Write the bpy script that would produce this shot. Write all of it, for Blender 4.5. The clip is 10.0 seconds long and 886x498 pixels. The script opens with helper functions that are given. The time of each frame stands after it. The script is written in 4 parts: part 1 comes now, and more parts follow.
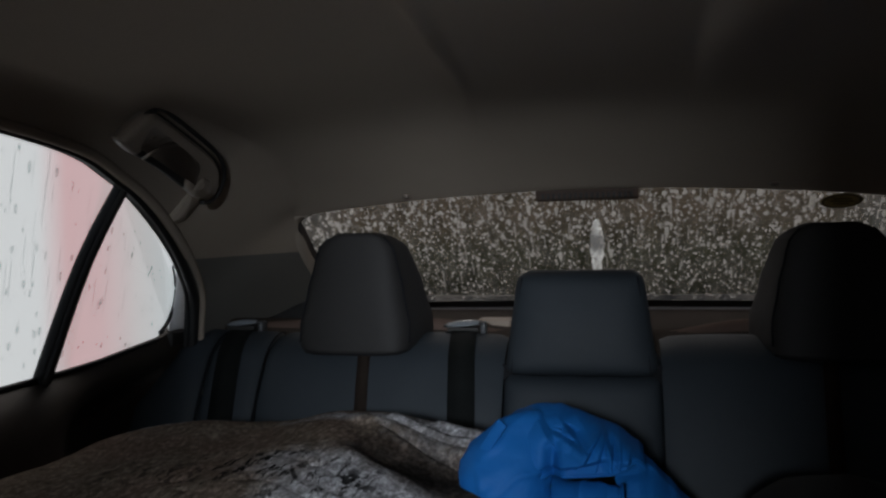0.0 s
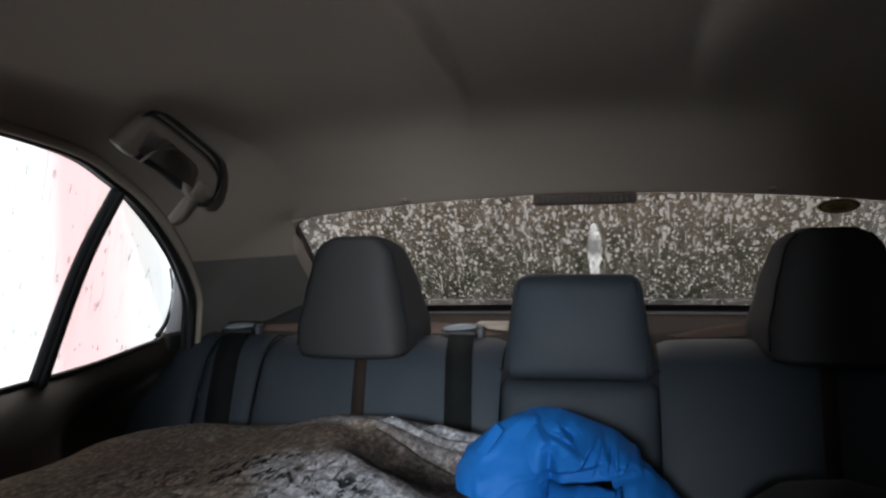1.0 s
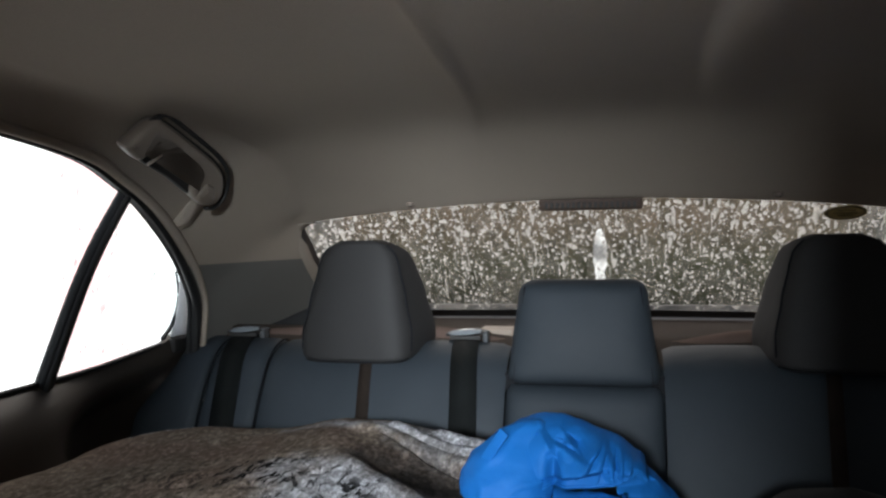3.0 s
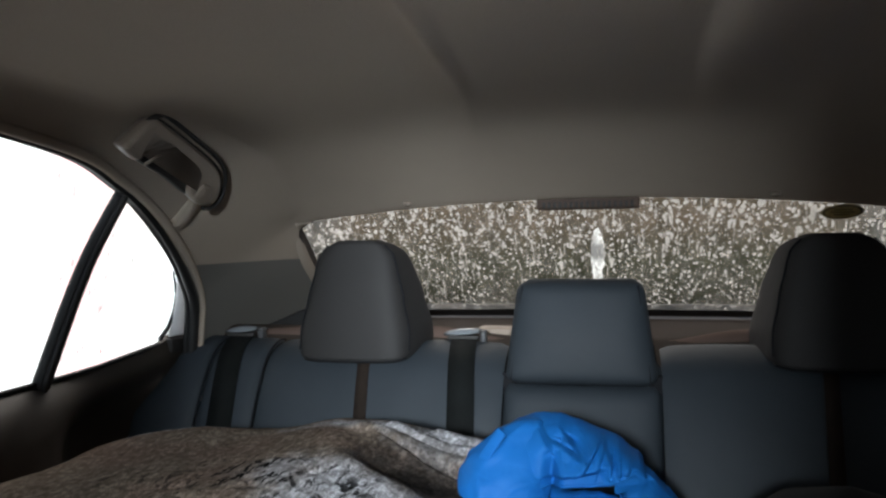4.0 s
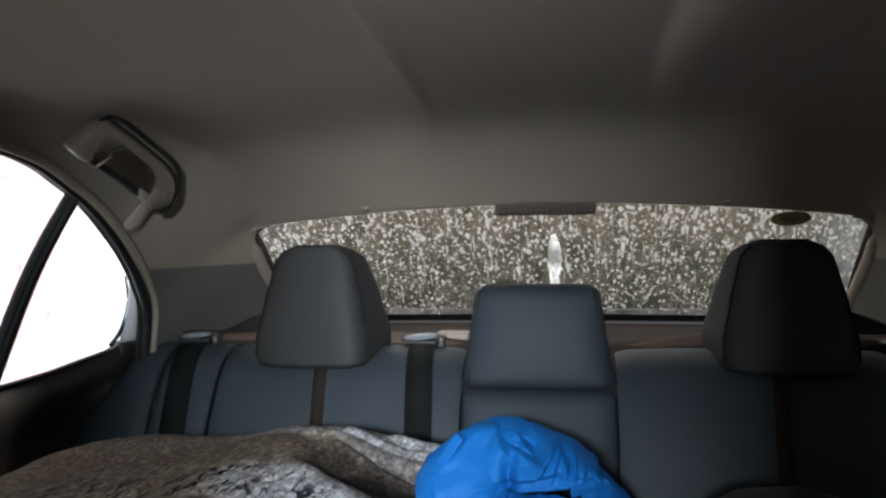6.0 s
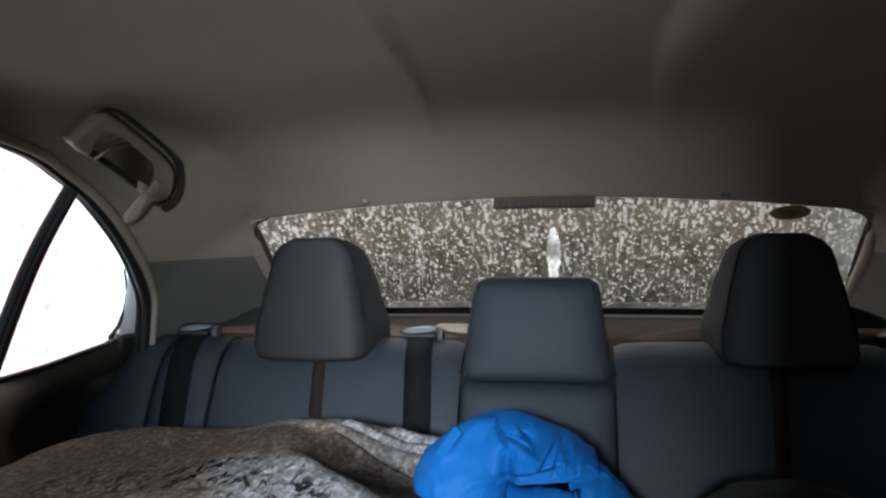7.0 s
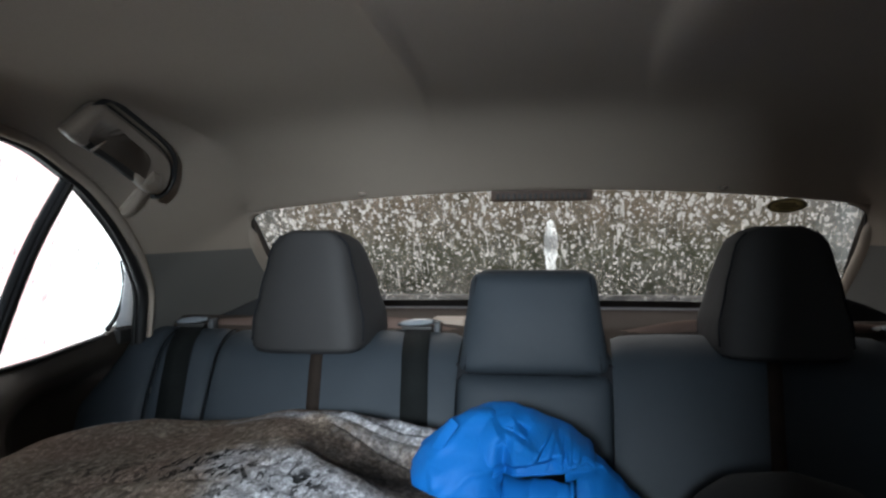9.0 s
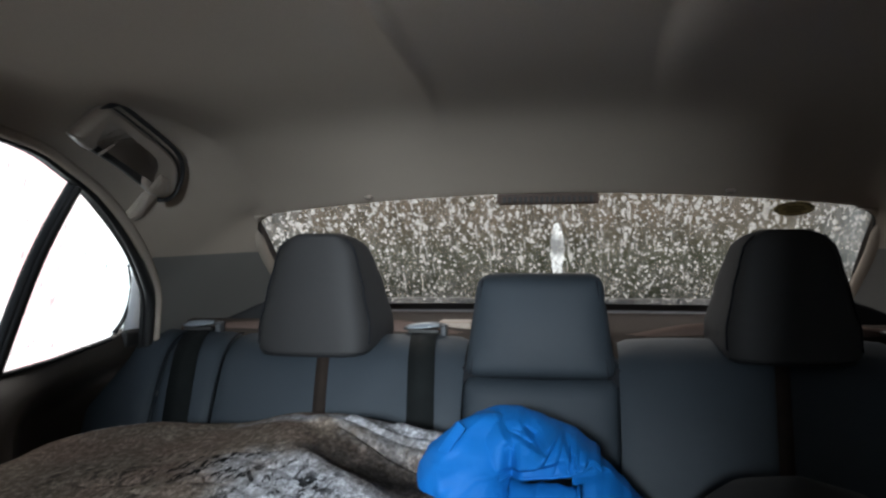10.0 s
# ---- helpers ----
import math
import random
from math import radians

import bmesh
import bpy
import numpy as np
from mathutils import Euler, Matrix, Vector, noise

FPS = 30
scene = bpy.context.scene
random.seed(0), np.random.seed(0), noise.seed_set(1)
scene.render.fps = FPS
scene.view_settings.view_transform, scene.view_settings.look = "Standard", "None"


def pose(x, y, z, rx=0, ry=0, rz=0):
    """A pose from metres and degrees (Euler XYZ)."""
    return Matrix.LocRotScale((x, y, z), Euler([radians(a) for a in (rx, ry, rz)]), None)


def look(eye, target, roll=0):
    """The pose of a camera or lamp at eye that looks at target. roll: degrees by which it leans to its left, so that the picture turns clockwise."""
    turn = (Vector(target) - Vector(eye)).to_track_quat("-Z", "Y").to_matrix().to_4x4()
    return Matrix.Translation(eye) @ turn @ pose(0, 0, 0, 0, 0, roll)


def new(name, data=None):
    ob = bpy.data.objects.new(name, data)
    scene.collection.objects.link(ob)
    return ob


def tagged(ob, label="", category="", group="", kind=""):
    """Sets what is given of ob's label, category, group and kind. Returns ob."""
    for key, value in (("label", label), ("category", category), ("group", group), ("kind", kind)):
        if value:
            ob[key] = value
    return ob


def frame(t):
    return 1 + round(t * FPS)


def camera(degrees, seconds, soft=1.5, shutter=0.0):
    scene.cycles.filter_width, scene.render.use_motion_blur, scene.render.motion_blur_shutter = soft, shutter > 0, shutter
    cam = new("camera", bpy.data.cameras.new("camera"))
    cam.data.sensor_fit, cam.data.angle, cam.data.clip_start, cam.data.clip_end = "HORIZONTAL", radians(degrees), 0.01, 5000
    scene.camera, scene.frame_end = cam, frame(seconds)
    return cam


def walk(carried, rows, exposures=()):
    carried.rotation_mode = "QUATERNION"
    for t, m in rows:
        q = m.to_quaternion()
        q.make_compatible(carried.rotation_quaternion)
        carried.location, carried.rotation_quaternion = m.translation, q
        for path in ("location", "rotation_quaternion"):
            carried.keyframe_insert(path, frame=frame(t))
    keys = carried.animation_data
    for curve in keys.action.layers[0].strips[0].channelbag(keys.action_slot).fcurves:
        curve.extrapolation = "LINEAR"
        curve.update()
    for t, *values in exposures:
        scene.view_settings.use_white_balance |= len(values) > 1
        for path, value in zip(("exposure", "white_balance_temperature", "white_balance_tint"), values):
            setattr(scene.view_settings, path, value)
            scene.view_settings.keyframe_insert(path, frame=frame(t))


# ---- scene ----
# Interior of a saloon car, seen from between the front seats towards the rear bench. y points to the car's rear.
EYE = (0.055, 0.0, 1.15)
# seconds, yaw, pitch, roll
TURNS = [
    (0.0, 12.68, -0.45, 1.14), (0.5, 12.52, -0.24, 0.99), (1.0, 12.51, -0.18, 0.91), (1.5, 12.58, -0.10, 0.76),
    (2.0, 12.77, 0.01, 0.70), (2.5, 12.91, 0.13, 0.62), (3.2, 12.90, 0.17, 0.63), (4.0, 12.73, 0.14, 0.70), (4.5, 12.62, 0.02, 0.76),
    (4.6, 12.60, 0.05, 0.76), (4.7, 12.33, 0.42, 0.76), (4.8, 11.53, 0.84, 0.76), (4.9, 10.58, 0.86, 0.76),
    (5.0, 9.75, 0.88, 0.75), (5.1, 9.45, 0.86, 0.74), (5.2, 9.60, 0.82, 0.72), (5.5, 9.64, 0.72, 0.63),
    (6.2, 9.60, 0.36, 0.52), (7.0, 9.54, -0.03, 0.43), (7.5, 9.46, -0.33, 0.40), (8.0, 9.31, -0.53, 0.36), (8.5, 9.30, -0.59, 0.35),
    (9.0, 9.33, -0.59, 0.36), (9.5, 9.52, -0.43, 0.35), (10.0, 9.80, -0.34, 0.37)]
# seconds, stops, kelvin, tint
EXPOSURES = [(0.0, -1.68, 6500, 14), (0.5, -1.12, 6500, 14), (1.0, -0.6, 6500, 14), (1.5, -0.4, 6500, 14), (2.0, -0.22, 6500, 14), (2.5, -0.05, 6500, 13), (4.0, -0.03, 6500, 11),
             (5.5, 0.0, 6450, 10), (7.0, -0.03, 6300, 10), (10.0, 0.0, 6250, 10)]
cam = camera(60.0, 10.0, soft=2.5)
walk(cam, [(t, pose(*EYE, 90 + p, r, y)) for t, y, p, r in TURNS], EXPOSURES)

# ---- light ----
world = bpy.data.worlds.new("overcast_sky")
scene.world = world
world.use_nodes = True
wn = world.node_tree
sky = wn.nodes.new("ShaderNodeTexSky")
sky.sky_type, sky.sun_disc = "NISHITA", False
sky.sun_elevation, sky.sun_rotation = radians(48), radians(-20)
sky.dust_density, sky.air_density = 4.0, 1.0
wn.links.new(sky.outputs[0], wn.nodes["Background"].inputs[0])
wn.nodes["Background"].inputs[1].default_value = 0.08
sun = new("sun", bpy.data.lights.new("sun", "SUN"))
sun.data.energy, sun.data.angle, sun.data.color = 1.2, radians(25), (1.0, 0.97, 0.93)
sun.matrix_world = look((-1.5, 4.0, 4.8), (0, 0, 0))

# small unseen area lamp inside the cabin, standing in for daylight through the windscreen
screen = new("windscreen_daylight", bpy.data.lights.new("windscreen_daylight", "AREA"))
screen.data.shape, screen.data.size, screen.data.size_y = "RECTANGLE", 0.146, 0.06
screen.data.energy, screen.data.color = 47.0, (0.85, 0.94, 1.0)
screen.matrix_world = look((0.037, -0.55, 1.270), (0.0, 1.2, 1.0))


# ---- materials ----
def shader(name):
    m = bpy.data.materials.new(name)
    m.use_nodes = True
    t = m.node_tree
    return m, t, t.nodes["Principled BSDF"]


def link(t, a, b):
    t.links.new(a, b)


def coords(t, scale=(1, 1, 1), kind="Object"):
    c = t.nodes.new("ShaderNodeTexCoord")
    mp = t.nodes.new("ShaderNodeMapping")
    mp.inputs["Scale"].default_value = scale
    link(t, c.outputs[kind], mp.inputs[0])
    return mp.outputs[0]


def noise_tex(t, vec, scale, detail=3.0, rough=0.55, distort=0.0):
    n = t.nodes.new("ShaderNodeTexNoise")
    n.inputs["Scale"].default_value, n.inputs["Detail"].default_value = scale, detail
    n.inputs["Roughness"].default_value, n.inputs["Distortion"].default_value = rough, distort
    link(t, vec, n.inputs["Vector"])
    return n.outputs["Fac"]


def ramp(t, fac, stops):
    r = t.nodes.new("ShaderNodeValToRGB")
    while len(r.color_ramp.elements) < len(stops):
        r.color_ramp.elements.new(0.5)
    for e, (p, c) in zip(r.color_ramp.elements, stops):
        e.position, e.color = p, (*c, 1) if len(c) == 3 else c
    link(t, fac, r.inputs[0])
    return r.outputs[0]


def mix(t, fac, a, b):
    m = t.nodes.new("ShaderNodeMix")
    m.data_type = "RGBA"
    if isinstance(fac, (int, float)):
        m.inputs[0].default_value = fac
    else:
        link(t, fac, m.inputs[0])
    for sock, v in ((m.inputs[6], a), (m.inputs[7], b)):
        if isinstance(v, tuple):
            sock.default_value = (*v, 1)
        else:
            link(t, v, sock)
    return m.outputs[2]


def bump(t, bsdf, height, strength, distance):
    b = t.nodes.new("ShaderNodeBump")
    b.inputs["Strength"].default_value, b.inputs["Distance"].default_value = strength, distance
    link(t, height, b.inputs["Height"])
    link(t, b.outputs[0], bsdf.inputs["Normal"])
    return b


def surface(name, low, high, rough, grain, patch=6.0, relief=0.0006, strength=0.5, metal=0.0, spec=0.5, stretch=(1, 1, 1), sheen=0.0):
    """Two tones mottled at two scales, with a fine relief."""
    m, t, b = shader(name)
    v = coords(t, stretch)
    fine, broad = noise_tex(t, v, grain, 4.0), noise_tex(t, v, patch, 3.0)
    col = ramp(t, broad, [(0.3, low), (0.7, high)])
    tone = ramp(t, fine, [(0.25, tuple(c * 0.86 for c in low)), (0.75, tuple(min(1.0, c * 1.1) for c in high))])
    link(t, mix(t, 0.45, col, tone), b.inputs["Base Color"])
    r = ramp(t, broad, [(0.2, (rough - 0.06,) * 3), (0.8, (rough + 0.06,) * 3)])
    link(t, r, b.inputs["Roughness"])
    b.inputs["Metallic"].default_value, b.inputs["Specular IOR Level"].default_value = metal, spec
    b.inputs["Sheen Weight"].default_value = sheen
    bump(t, b, fine, strength, relief)
    return m


def leather(name, low, high):
    m, t, b = shader(name)
    v = coords(t)
    cells = t.nodes.new("ShaderNodeTexVoronoi")
    cells.feature = "DISTANCE_TO_EDGE"
    cells.inputs["Scale"].default_value = 420.0
    link(t, v, cells.inputs["Vector"])
    broad = noise_tex(t, v, 7.0, 4.0)
    link(t, ramp(t, broad, [(0.3, low), (0.7, high)]), b.inputs["Base Color"])
    link(t, ramp(t, broad, [(0.2, (0.58,) * 3), (0.8, (0.70,) * 3)]), b.inputs["Roughness"])
    b.inputs["Specular IOR Level"].default_value = 0.35
    one = bump(t, b, cells.outputs["Distance"], 0.18, 0.0004)
    two = t.nodes.new("ShaderNodeBump")
    two.inputs["Strength"].default_value, two.inputs["Distance"].default_value = 0.35, 0.006
    link(t, noise_tex(t, v, 16.0, 2.0), two.inputs["Height"])
    link(t, two.outputs[0], one.inputs["Normal"])
    return m


def woven(name, colour, pitch=900.0):
    m, t, b = shader(name)
    v = coords(t)
    w = t.nodes.new("ShaderNodeTexWave")
    w.inputs["Scale"].default_value, w.inputs["Distortion"].default_value = pitch, 0.4
    w.bands_direction = "Z"
    link(t, v, w.inputs["Vector"])
    broad = noise_tex(t, v, 22.0)
    link(t, ramp(t, broad, [(0.3, tuple(c * 0.8 for c in colour)), (0.7, tuple(c * 1.15 for c in colour))]), b.inputs["Base Color"])
    b.inputs["Roughness"].default_value, b.inputs["Specular IOR Level"].default_value = 0.75, 0.15
    bump(t, b, w.outputs["Fac"], 0.4, 0.0005)
    return m


def glass_pane(name, tint=(0.93, 0.96, 0.95)):
    """A thin pane: straight through, with a mirror gloss by Fresnel."""
    m, t, b = shader(name)
    t.nodes.remove(b)
    out = t.nodes["Material Output"]
    tr, gl = t.nodes.new("ShaderNodeBsdfTransparent"), t.nodes.new("ShaderNodeBsdfGlossy")
    tr.inputs[0].default_value, gl.inputs["Roughness"].default_value = (*tint, 1), 0.02
    fr, mx = t.nodes.new("ShaderNodeFresnel"), t.nodes.new("ShaderNodeMixShader")
    fr.inputs[0].default_value = 1.45
    link(t, fr.outputs[0], mx.inputs[0])
    link(t, tr.outputs[0], mx.inputs[1])
    link(t, gl.outputs[0], mx.inputs[2])
    link(t, mx.outputs[0], out.inputs[0])
    return m


def rain_drop(name):
    """A flat drop that lets part of the daylight through, clearer in places."""
    m, t, b = shader(name)
    t.nodes.remove(b)
    tr = t.nodes.new("ShaderNodeBsdfTransparent")
    link(t, ramp(t, noise_tex(t, coords(t), 420.0, 2.0), [(0.38, (0.53, 0.56, 0.56)), (0.60, (0.84, 0.86, 0.86))]), tr.inputs[0])
    link(t, tr.outputs[0], t.nodes["Material Output"].inputs[0])
    return m


def foam_film(name):
    """Streaks of soapy water, half see-through, running down the glass."""
    m, t, b = shader(name)
    t.nodes.remove(b)
    out = t.nodes["Material Output"]
    streak = noise_tex(t, coords(t, (1, 0.07, 0.12)), 150.0, 4.0, 0.6)
    cloud = noise_tex(t, coords(t, (1, 0.5, 0.8)), 30.0, 3.0, 0.6)
    add = t.nodes.new("ShaderNodeMath")
    add.operation = "MULTIPLY"
    link(t, streak, add.inputs[0])
    link(t, cloud, add.inputs[1])
    fac = ramp(t, add.outputs[0], [(0.15, (0.015,) * 3), (0.42, (0.30,) * 3)])
    tr, df = t.nodes.new("ShaderNodeBsdfTransparent"), t.nodes.new("ShaderNodeBsdfTranslucent")
    tr.inputs[0].default_value = (0.95, 0.95, 0.94, 1)
    df.inputs[0].default_value = (0.80, 0.74, 0.66, 1)
    mx = t.nodes.new("ShaderNodeMixShader")
    link(t, fac, mx.inputs[0])
    link(t, tr.outputs[0], mx.inputs[1])
    link(t, df.outputs[0], mx.inputs[2])
    link(t, mx.outputs[0], out.inputs[0])
    return m


def foam_drop(name, white):
    """Drops of soapy water: clear gloss over a milky body that lets the sky's light through."""
    m, t, b = shader(name)
    out = t.nodes["Material Output"]
    b.inputs["Base Color"].default_value = (0.9, 0.9, 0.88, 1)
    b.inputs["Roughness"].default_value, b.inputs["Transmission Weight"].default_value, b.inputs["IOR"].default_value = 0.05, 1.0, 1.33
    df, mx = t.nodes.new("ShaderNodeBsdfTranslucent"), t.nodes.new("ShaderNodeMixShader")
    df.inputs[0].default_value = (0.96, 0.94, 0.90, 1)
    mx.inputs[0].default_value = white
    link(t, b.outputs[0], mx.inputs[1])
    link(t, df.outputs[0], mx.inputs[2])
    link(t, mx.outputs[0], out.inputs[0])
    return m


def glow(name, colour_socket_maker, strength):
    m, t, b = shader(name)
    t.nodes.remove(b)
    e = t.nodes.new("ShaderNodeEmission")
    e.inputs[1].default_value = strength
    link(t, colour_socket_maker(t), e.inputs[0])
    link(t, e.outputs[0], t.nodes["Material Output"].inputs[0])
    return m


def patch_mask(t, centre, size, turn, wobble):
    """1 inside a soft, ragged oval on the cloth, 0 outside."""
    c, mp = t.nodes.new("ShaderNodeTexCoord"), t.nodes.new("ShaderNodeMapping")
    mp.vector_type = "TEXTURE"
    mp.inputs["Location"].default_value, mp.inputs["Rotation"].default_value = (*centre, 0.43), (0, 0, radians(turn))
    mp.inputs["Scale"].default_value = (*size, 1.0)
    link(t, c.outputs["Object"], mp.inputs[0])
    n = t.nodes.new("ShaderNodeVectorMath")
    n.operation = "LENGTH"
    link(t, mp.outputs[0], n.inputs[0])
    add = t.nodes.new("ShaderNodeMath")
    add.operation = "MULTIPLY_ADD"
    link(t, wobble, add.inputs[0])
    add.inputs[1].default_value = 1.6
    link(t, n.outputs["Value"], add.inputs[2])
    return ramp_range(t, add.outputs[0], 1.05, 2.15)


def ramp_range(t, value, a, b):
    m = t.nodes.new("ShaderNodeMapRange")
    m.interpolation_type = "SMOOTHSTEP"
    for k, v in ((1, a), (2, b), (3, 1.0), (4, 0.0)):
        m.inputs[k].default_value = v
    link(t, value, m.inputs[0])
    return m.outputs[0]


def fleece(name):
    """Brown-grey speckled plush; the sheen of brushed pile and the shade of a hollow and of partings are put into its
    colour.
    """
    m, t, b = shader(name)
    v = coords(t)
    mid = noise_tex(t, coords(t, (1.0, 0.5, 1.0)), 60.0, 6.0, 0.78, 0.3)
    fine = noise_tex(t, coords(t, (1.0, 0.6, 1.0)), 170.0, 5.0, 0.85)
    part_line = noise_tex(t, coords(t, (1.0, 0.35, 1.0)), 95.0, 2.0, 0.5, 1.2)
    tan = ramp(t, mid, [(0.28, (0.086, 0.062, 0.049)), (0.50, (0.122, 0.090, 0.072)), (0.72, (0.180, 0.138, 0.113))])
    olive = ramp(t, mid, [(0.28, (0.085, 0.066, 0.052)), (0.50, (0.125, 0.101, 0.080)), (0.72, (0.190, 0.158, 0.128))])
    brown = mix(t, ramp(t, noise_tex(t, v, 7.0, 2.0), [(0.42, (0, 0, 0)), (0.58, (1, 1, 1))]), tan, olive)
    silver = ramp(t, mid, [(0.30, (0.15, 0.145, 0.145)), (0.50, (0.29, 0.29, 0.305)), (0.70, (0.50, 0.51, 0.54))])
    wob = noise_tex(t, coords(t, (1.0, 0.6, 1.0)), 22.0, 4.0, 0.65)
    # brushed patches with their sheen put into the colour (on the cloth's own axes): the near middle, the pleats, the
    # far left edge's rim light; the hollow's shade is painted dark
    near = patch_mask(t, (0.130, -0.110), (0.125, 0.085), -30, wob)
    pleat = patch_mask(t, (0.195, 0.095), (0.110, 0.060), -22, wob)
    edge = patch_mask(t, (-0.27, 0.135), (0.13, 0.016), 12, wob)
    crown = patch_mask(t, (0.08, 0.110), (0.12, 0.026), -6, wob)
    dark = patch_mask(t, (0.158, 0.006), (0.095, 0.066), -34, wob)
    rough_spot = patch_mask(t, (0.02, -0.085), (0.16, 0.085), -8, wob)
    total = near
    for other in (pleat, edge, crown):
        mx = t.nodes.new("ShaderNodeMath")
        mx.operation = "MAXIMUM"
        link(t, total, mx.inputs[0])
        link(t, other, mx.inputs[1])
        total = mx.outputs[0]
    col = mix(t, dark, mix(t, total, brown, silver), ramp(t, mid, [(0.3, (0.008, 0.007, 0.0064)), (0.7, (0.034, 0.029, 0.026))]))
    speck = ramp(t, fine, [(0.38, (0.22, 0.19, 0.17)), (0.50, (0.85, 0.85, 0.85)), (0.62, (2.5, 2.5, 2.5))])
    mul = t.nodes.new("ShaderNodeMix")
    mul.data_type, mul.blend_type = "RGBA", "MULTIPLY"
    mul.inputs[0].default_value = 0.62
    link(t, col, mul.inputs[6])
    link(t, speck, mul.inputs[7])
    # near-black partings: the shade between tufts painted as colour
    parting_shade = ramp(t, part_line, [(0.415, (1, 1, 1)), (0.435, (0, 0, 0))])
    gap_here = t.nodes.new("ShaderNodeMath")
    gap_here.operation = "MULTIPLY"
    link(t, parting_shade, gap_here.inputs[0])
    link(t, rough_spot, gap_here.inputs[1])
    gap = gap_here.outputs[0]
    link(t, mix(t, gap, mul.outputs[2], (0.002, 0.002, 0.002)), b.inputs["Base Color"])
    b.inputs["Roughness"].default_value, b.inputs["Specular IOR Level"].default_value = 0.95, 0.02
    one = bump(t, b, fine, 0.6, 0.002)
    two = t.nodes.new("ShaderNodeBump")
    two.inputs["Strength"].default_value, two.inputs["Distance"].default_value = 0.15, 0.002
    link(t, mid, two.inputs["Height"])
    link(t, two.outputs[0], one.inputs["Normal"])
    return m


def nylon(name, low, high):
    """Thin woven nylon with sharp little creases."""
    m, t, b = shader(name)
    v = coords(t)
    broad = noise_tex(t, v, 12.0)
    link(t, ramp(t, broad, [(0.3, low), (0.7, high)]), b.inputs["Base Color"])
    b.inputs["Roughness"].default_value, b.inputs["Specular IOR Level"].default_value = 0.62, 0.15
    weave = noise_tex(t, v, 1500.0, 2.0)
    last = bump(t, b, weave, 0.25, 0.0004)
    for scale, stretch, depth in ((13.0, (1.0, 0.7, 0.6), 0.005), (30.0, (0.45, 1.0, 0.8), 0.003), (62.0, (1.0, 0.4, 0.7), 0.0014)):
        n = noise_tex(t, coords(t, stretch), scale, 1.5, 0.45, 0.8)
        sub, ab = t.nodes.new("ShaderNodeMath"), t.nodes.new("ShaderNodeMath")
        sub.operation, ab.operation = "SUBTRACT", "ABSOLUTE"
        sub.inputs[1].default_value = 0.5
        link(t, n, sub.inputs[0])
        link(t, sub.outputs[0], ab.inputs[0])
        fold = t.nodes.new("ShaderNodeBump")
        fold.inputs["Strength"].default_value, fold.inputs["Distance"].default_value = 0.75, depth
        link(t, ab.outputs[0], fold.inputs["Height"])
        link(t, fold.outputs[0], last.inputs["Normal"])
        last = fold
    return m


def left_tones(t):
    v = coords(t, (1, 1, 0.1), "Object")
    sep = t.nodes.new("ShaderNodeSeparateXYZ")
    link(t, coords(t), sep.inputs[0])
    mp = t.nodes.new("ShaderNodeMapRange")
    mp.inputs[1].default_value, mp.inputs[2].default_value = 0.0, 4.575
    link(t, sep.outputs[1], mp.inputs[0])
    bands = ramp(t, mp.outputs[0], [(0.0, (0.95, 1.0, 1.0)), (0.475, (0.95, 0.98, 0.98)), (0.505, (0.90, 0.58, 0.59)), (0.54, (0.90, 0.61, 0.62)),
                                    (0.59, (0.82, 0.78, 0.77)), (0.66, (0.80, 0.92, 0.94))])
    return mix(t, 0.12, bands, ramp(t, noise_tex(t, v, 3.5), [(0.3, (0.75, 0.75, 0.75)), (0.7, (1, 1, 1))]))


def rear_tones(t):
    sep = t.nodes.new("ShaderNodeSeparateXYZ")
    link(t, coords(t), sep.inputs[0])
    mp = t.nodes.new("ShaderNodeMapRange")
    mp.inputs[1].default_value, mp.inputs[2].default_value = 0.0, 4.0
    link(t, sep.outputs[2], mp.inputs[0])
    g = ramp(t, mp.outputs[0], [(0.0, (0.02, 0.022, 0.016)), (0.22, (0.055, 0.06, 0.038)), (0.42, (0.13, 0.105, 0.080)), (0.75, (0.17, 0.135, 0.105)), (1.0, (0.3, 0.3, 0.3))])
    n = ramp(t, noise_tex(t, coords(t, (1, 1, 0.5)), 2.6, 5.0, 0.65), [(0.3, (0.35, 0.38, 0.30)), (0.7, (1.35, 1.28, 1.2))])
    m = t.nodes.new("ShaderNodeMix")
    m.data_type, m.blend_type = "RGBA", "MULTIPLY"
    m.inputs[0].default_value = 1.0
    link(t, g, m.inputs[6])
    link(t, n, m.inputs[7])
    # the sky shows at both sides of the dim middle
    shift, far = t.nodes.new("ShaderNodeMath"), t.nodes.new("ShaderNodeMath")
    shift.operation, far.operation = "ADD", "ABSOLUTE"
    shift.inputs[1].default_value = 0.7
    link(t, sep.outputs[0], shift.inputs[0])
    link(t, shift.outputs[0], far.inputs[0])
    lit = ramp(t, noise_tex(t, coords(t, (1, 1, 0.35)), 3.4, 5.0, 0.65), [(0.34, (0.045, 0.045, 0.044)), (0.66, (0.32, 0.33, 0.33))])
    return mix(t, ramp_range(t, far.outputs[0], 6.8, 4.6), m.outputs[2], lit)


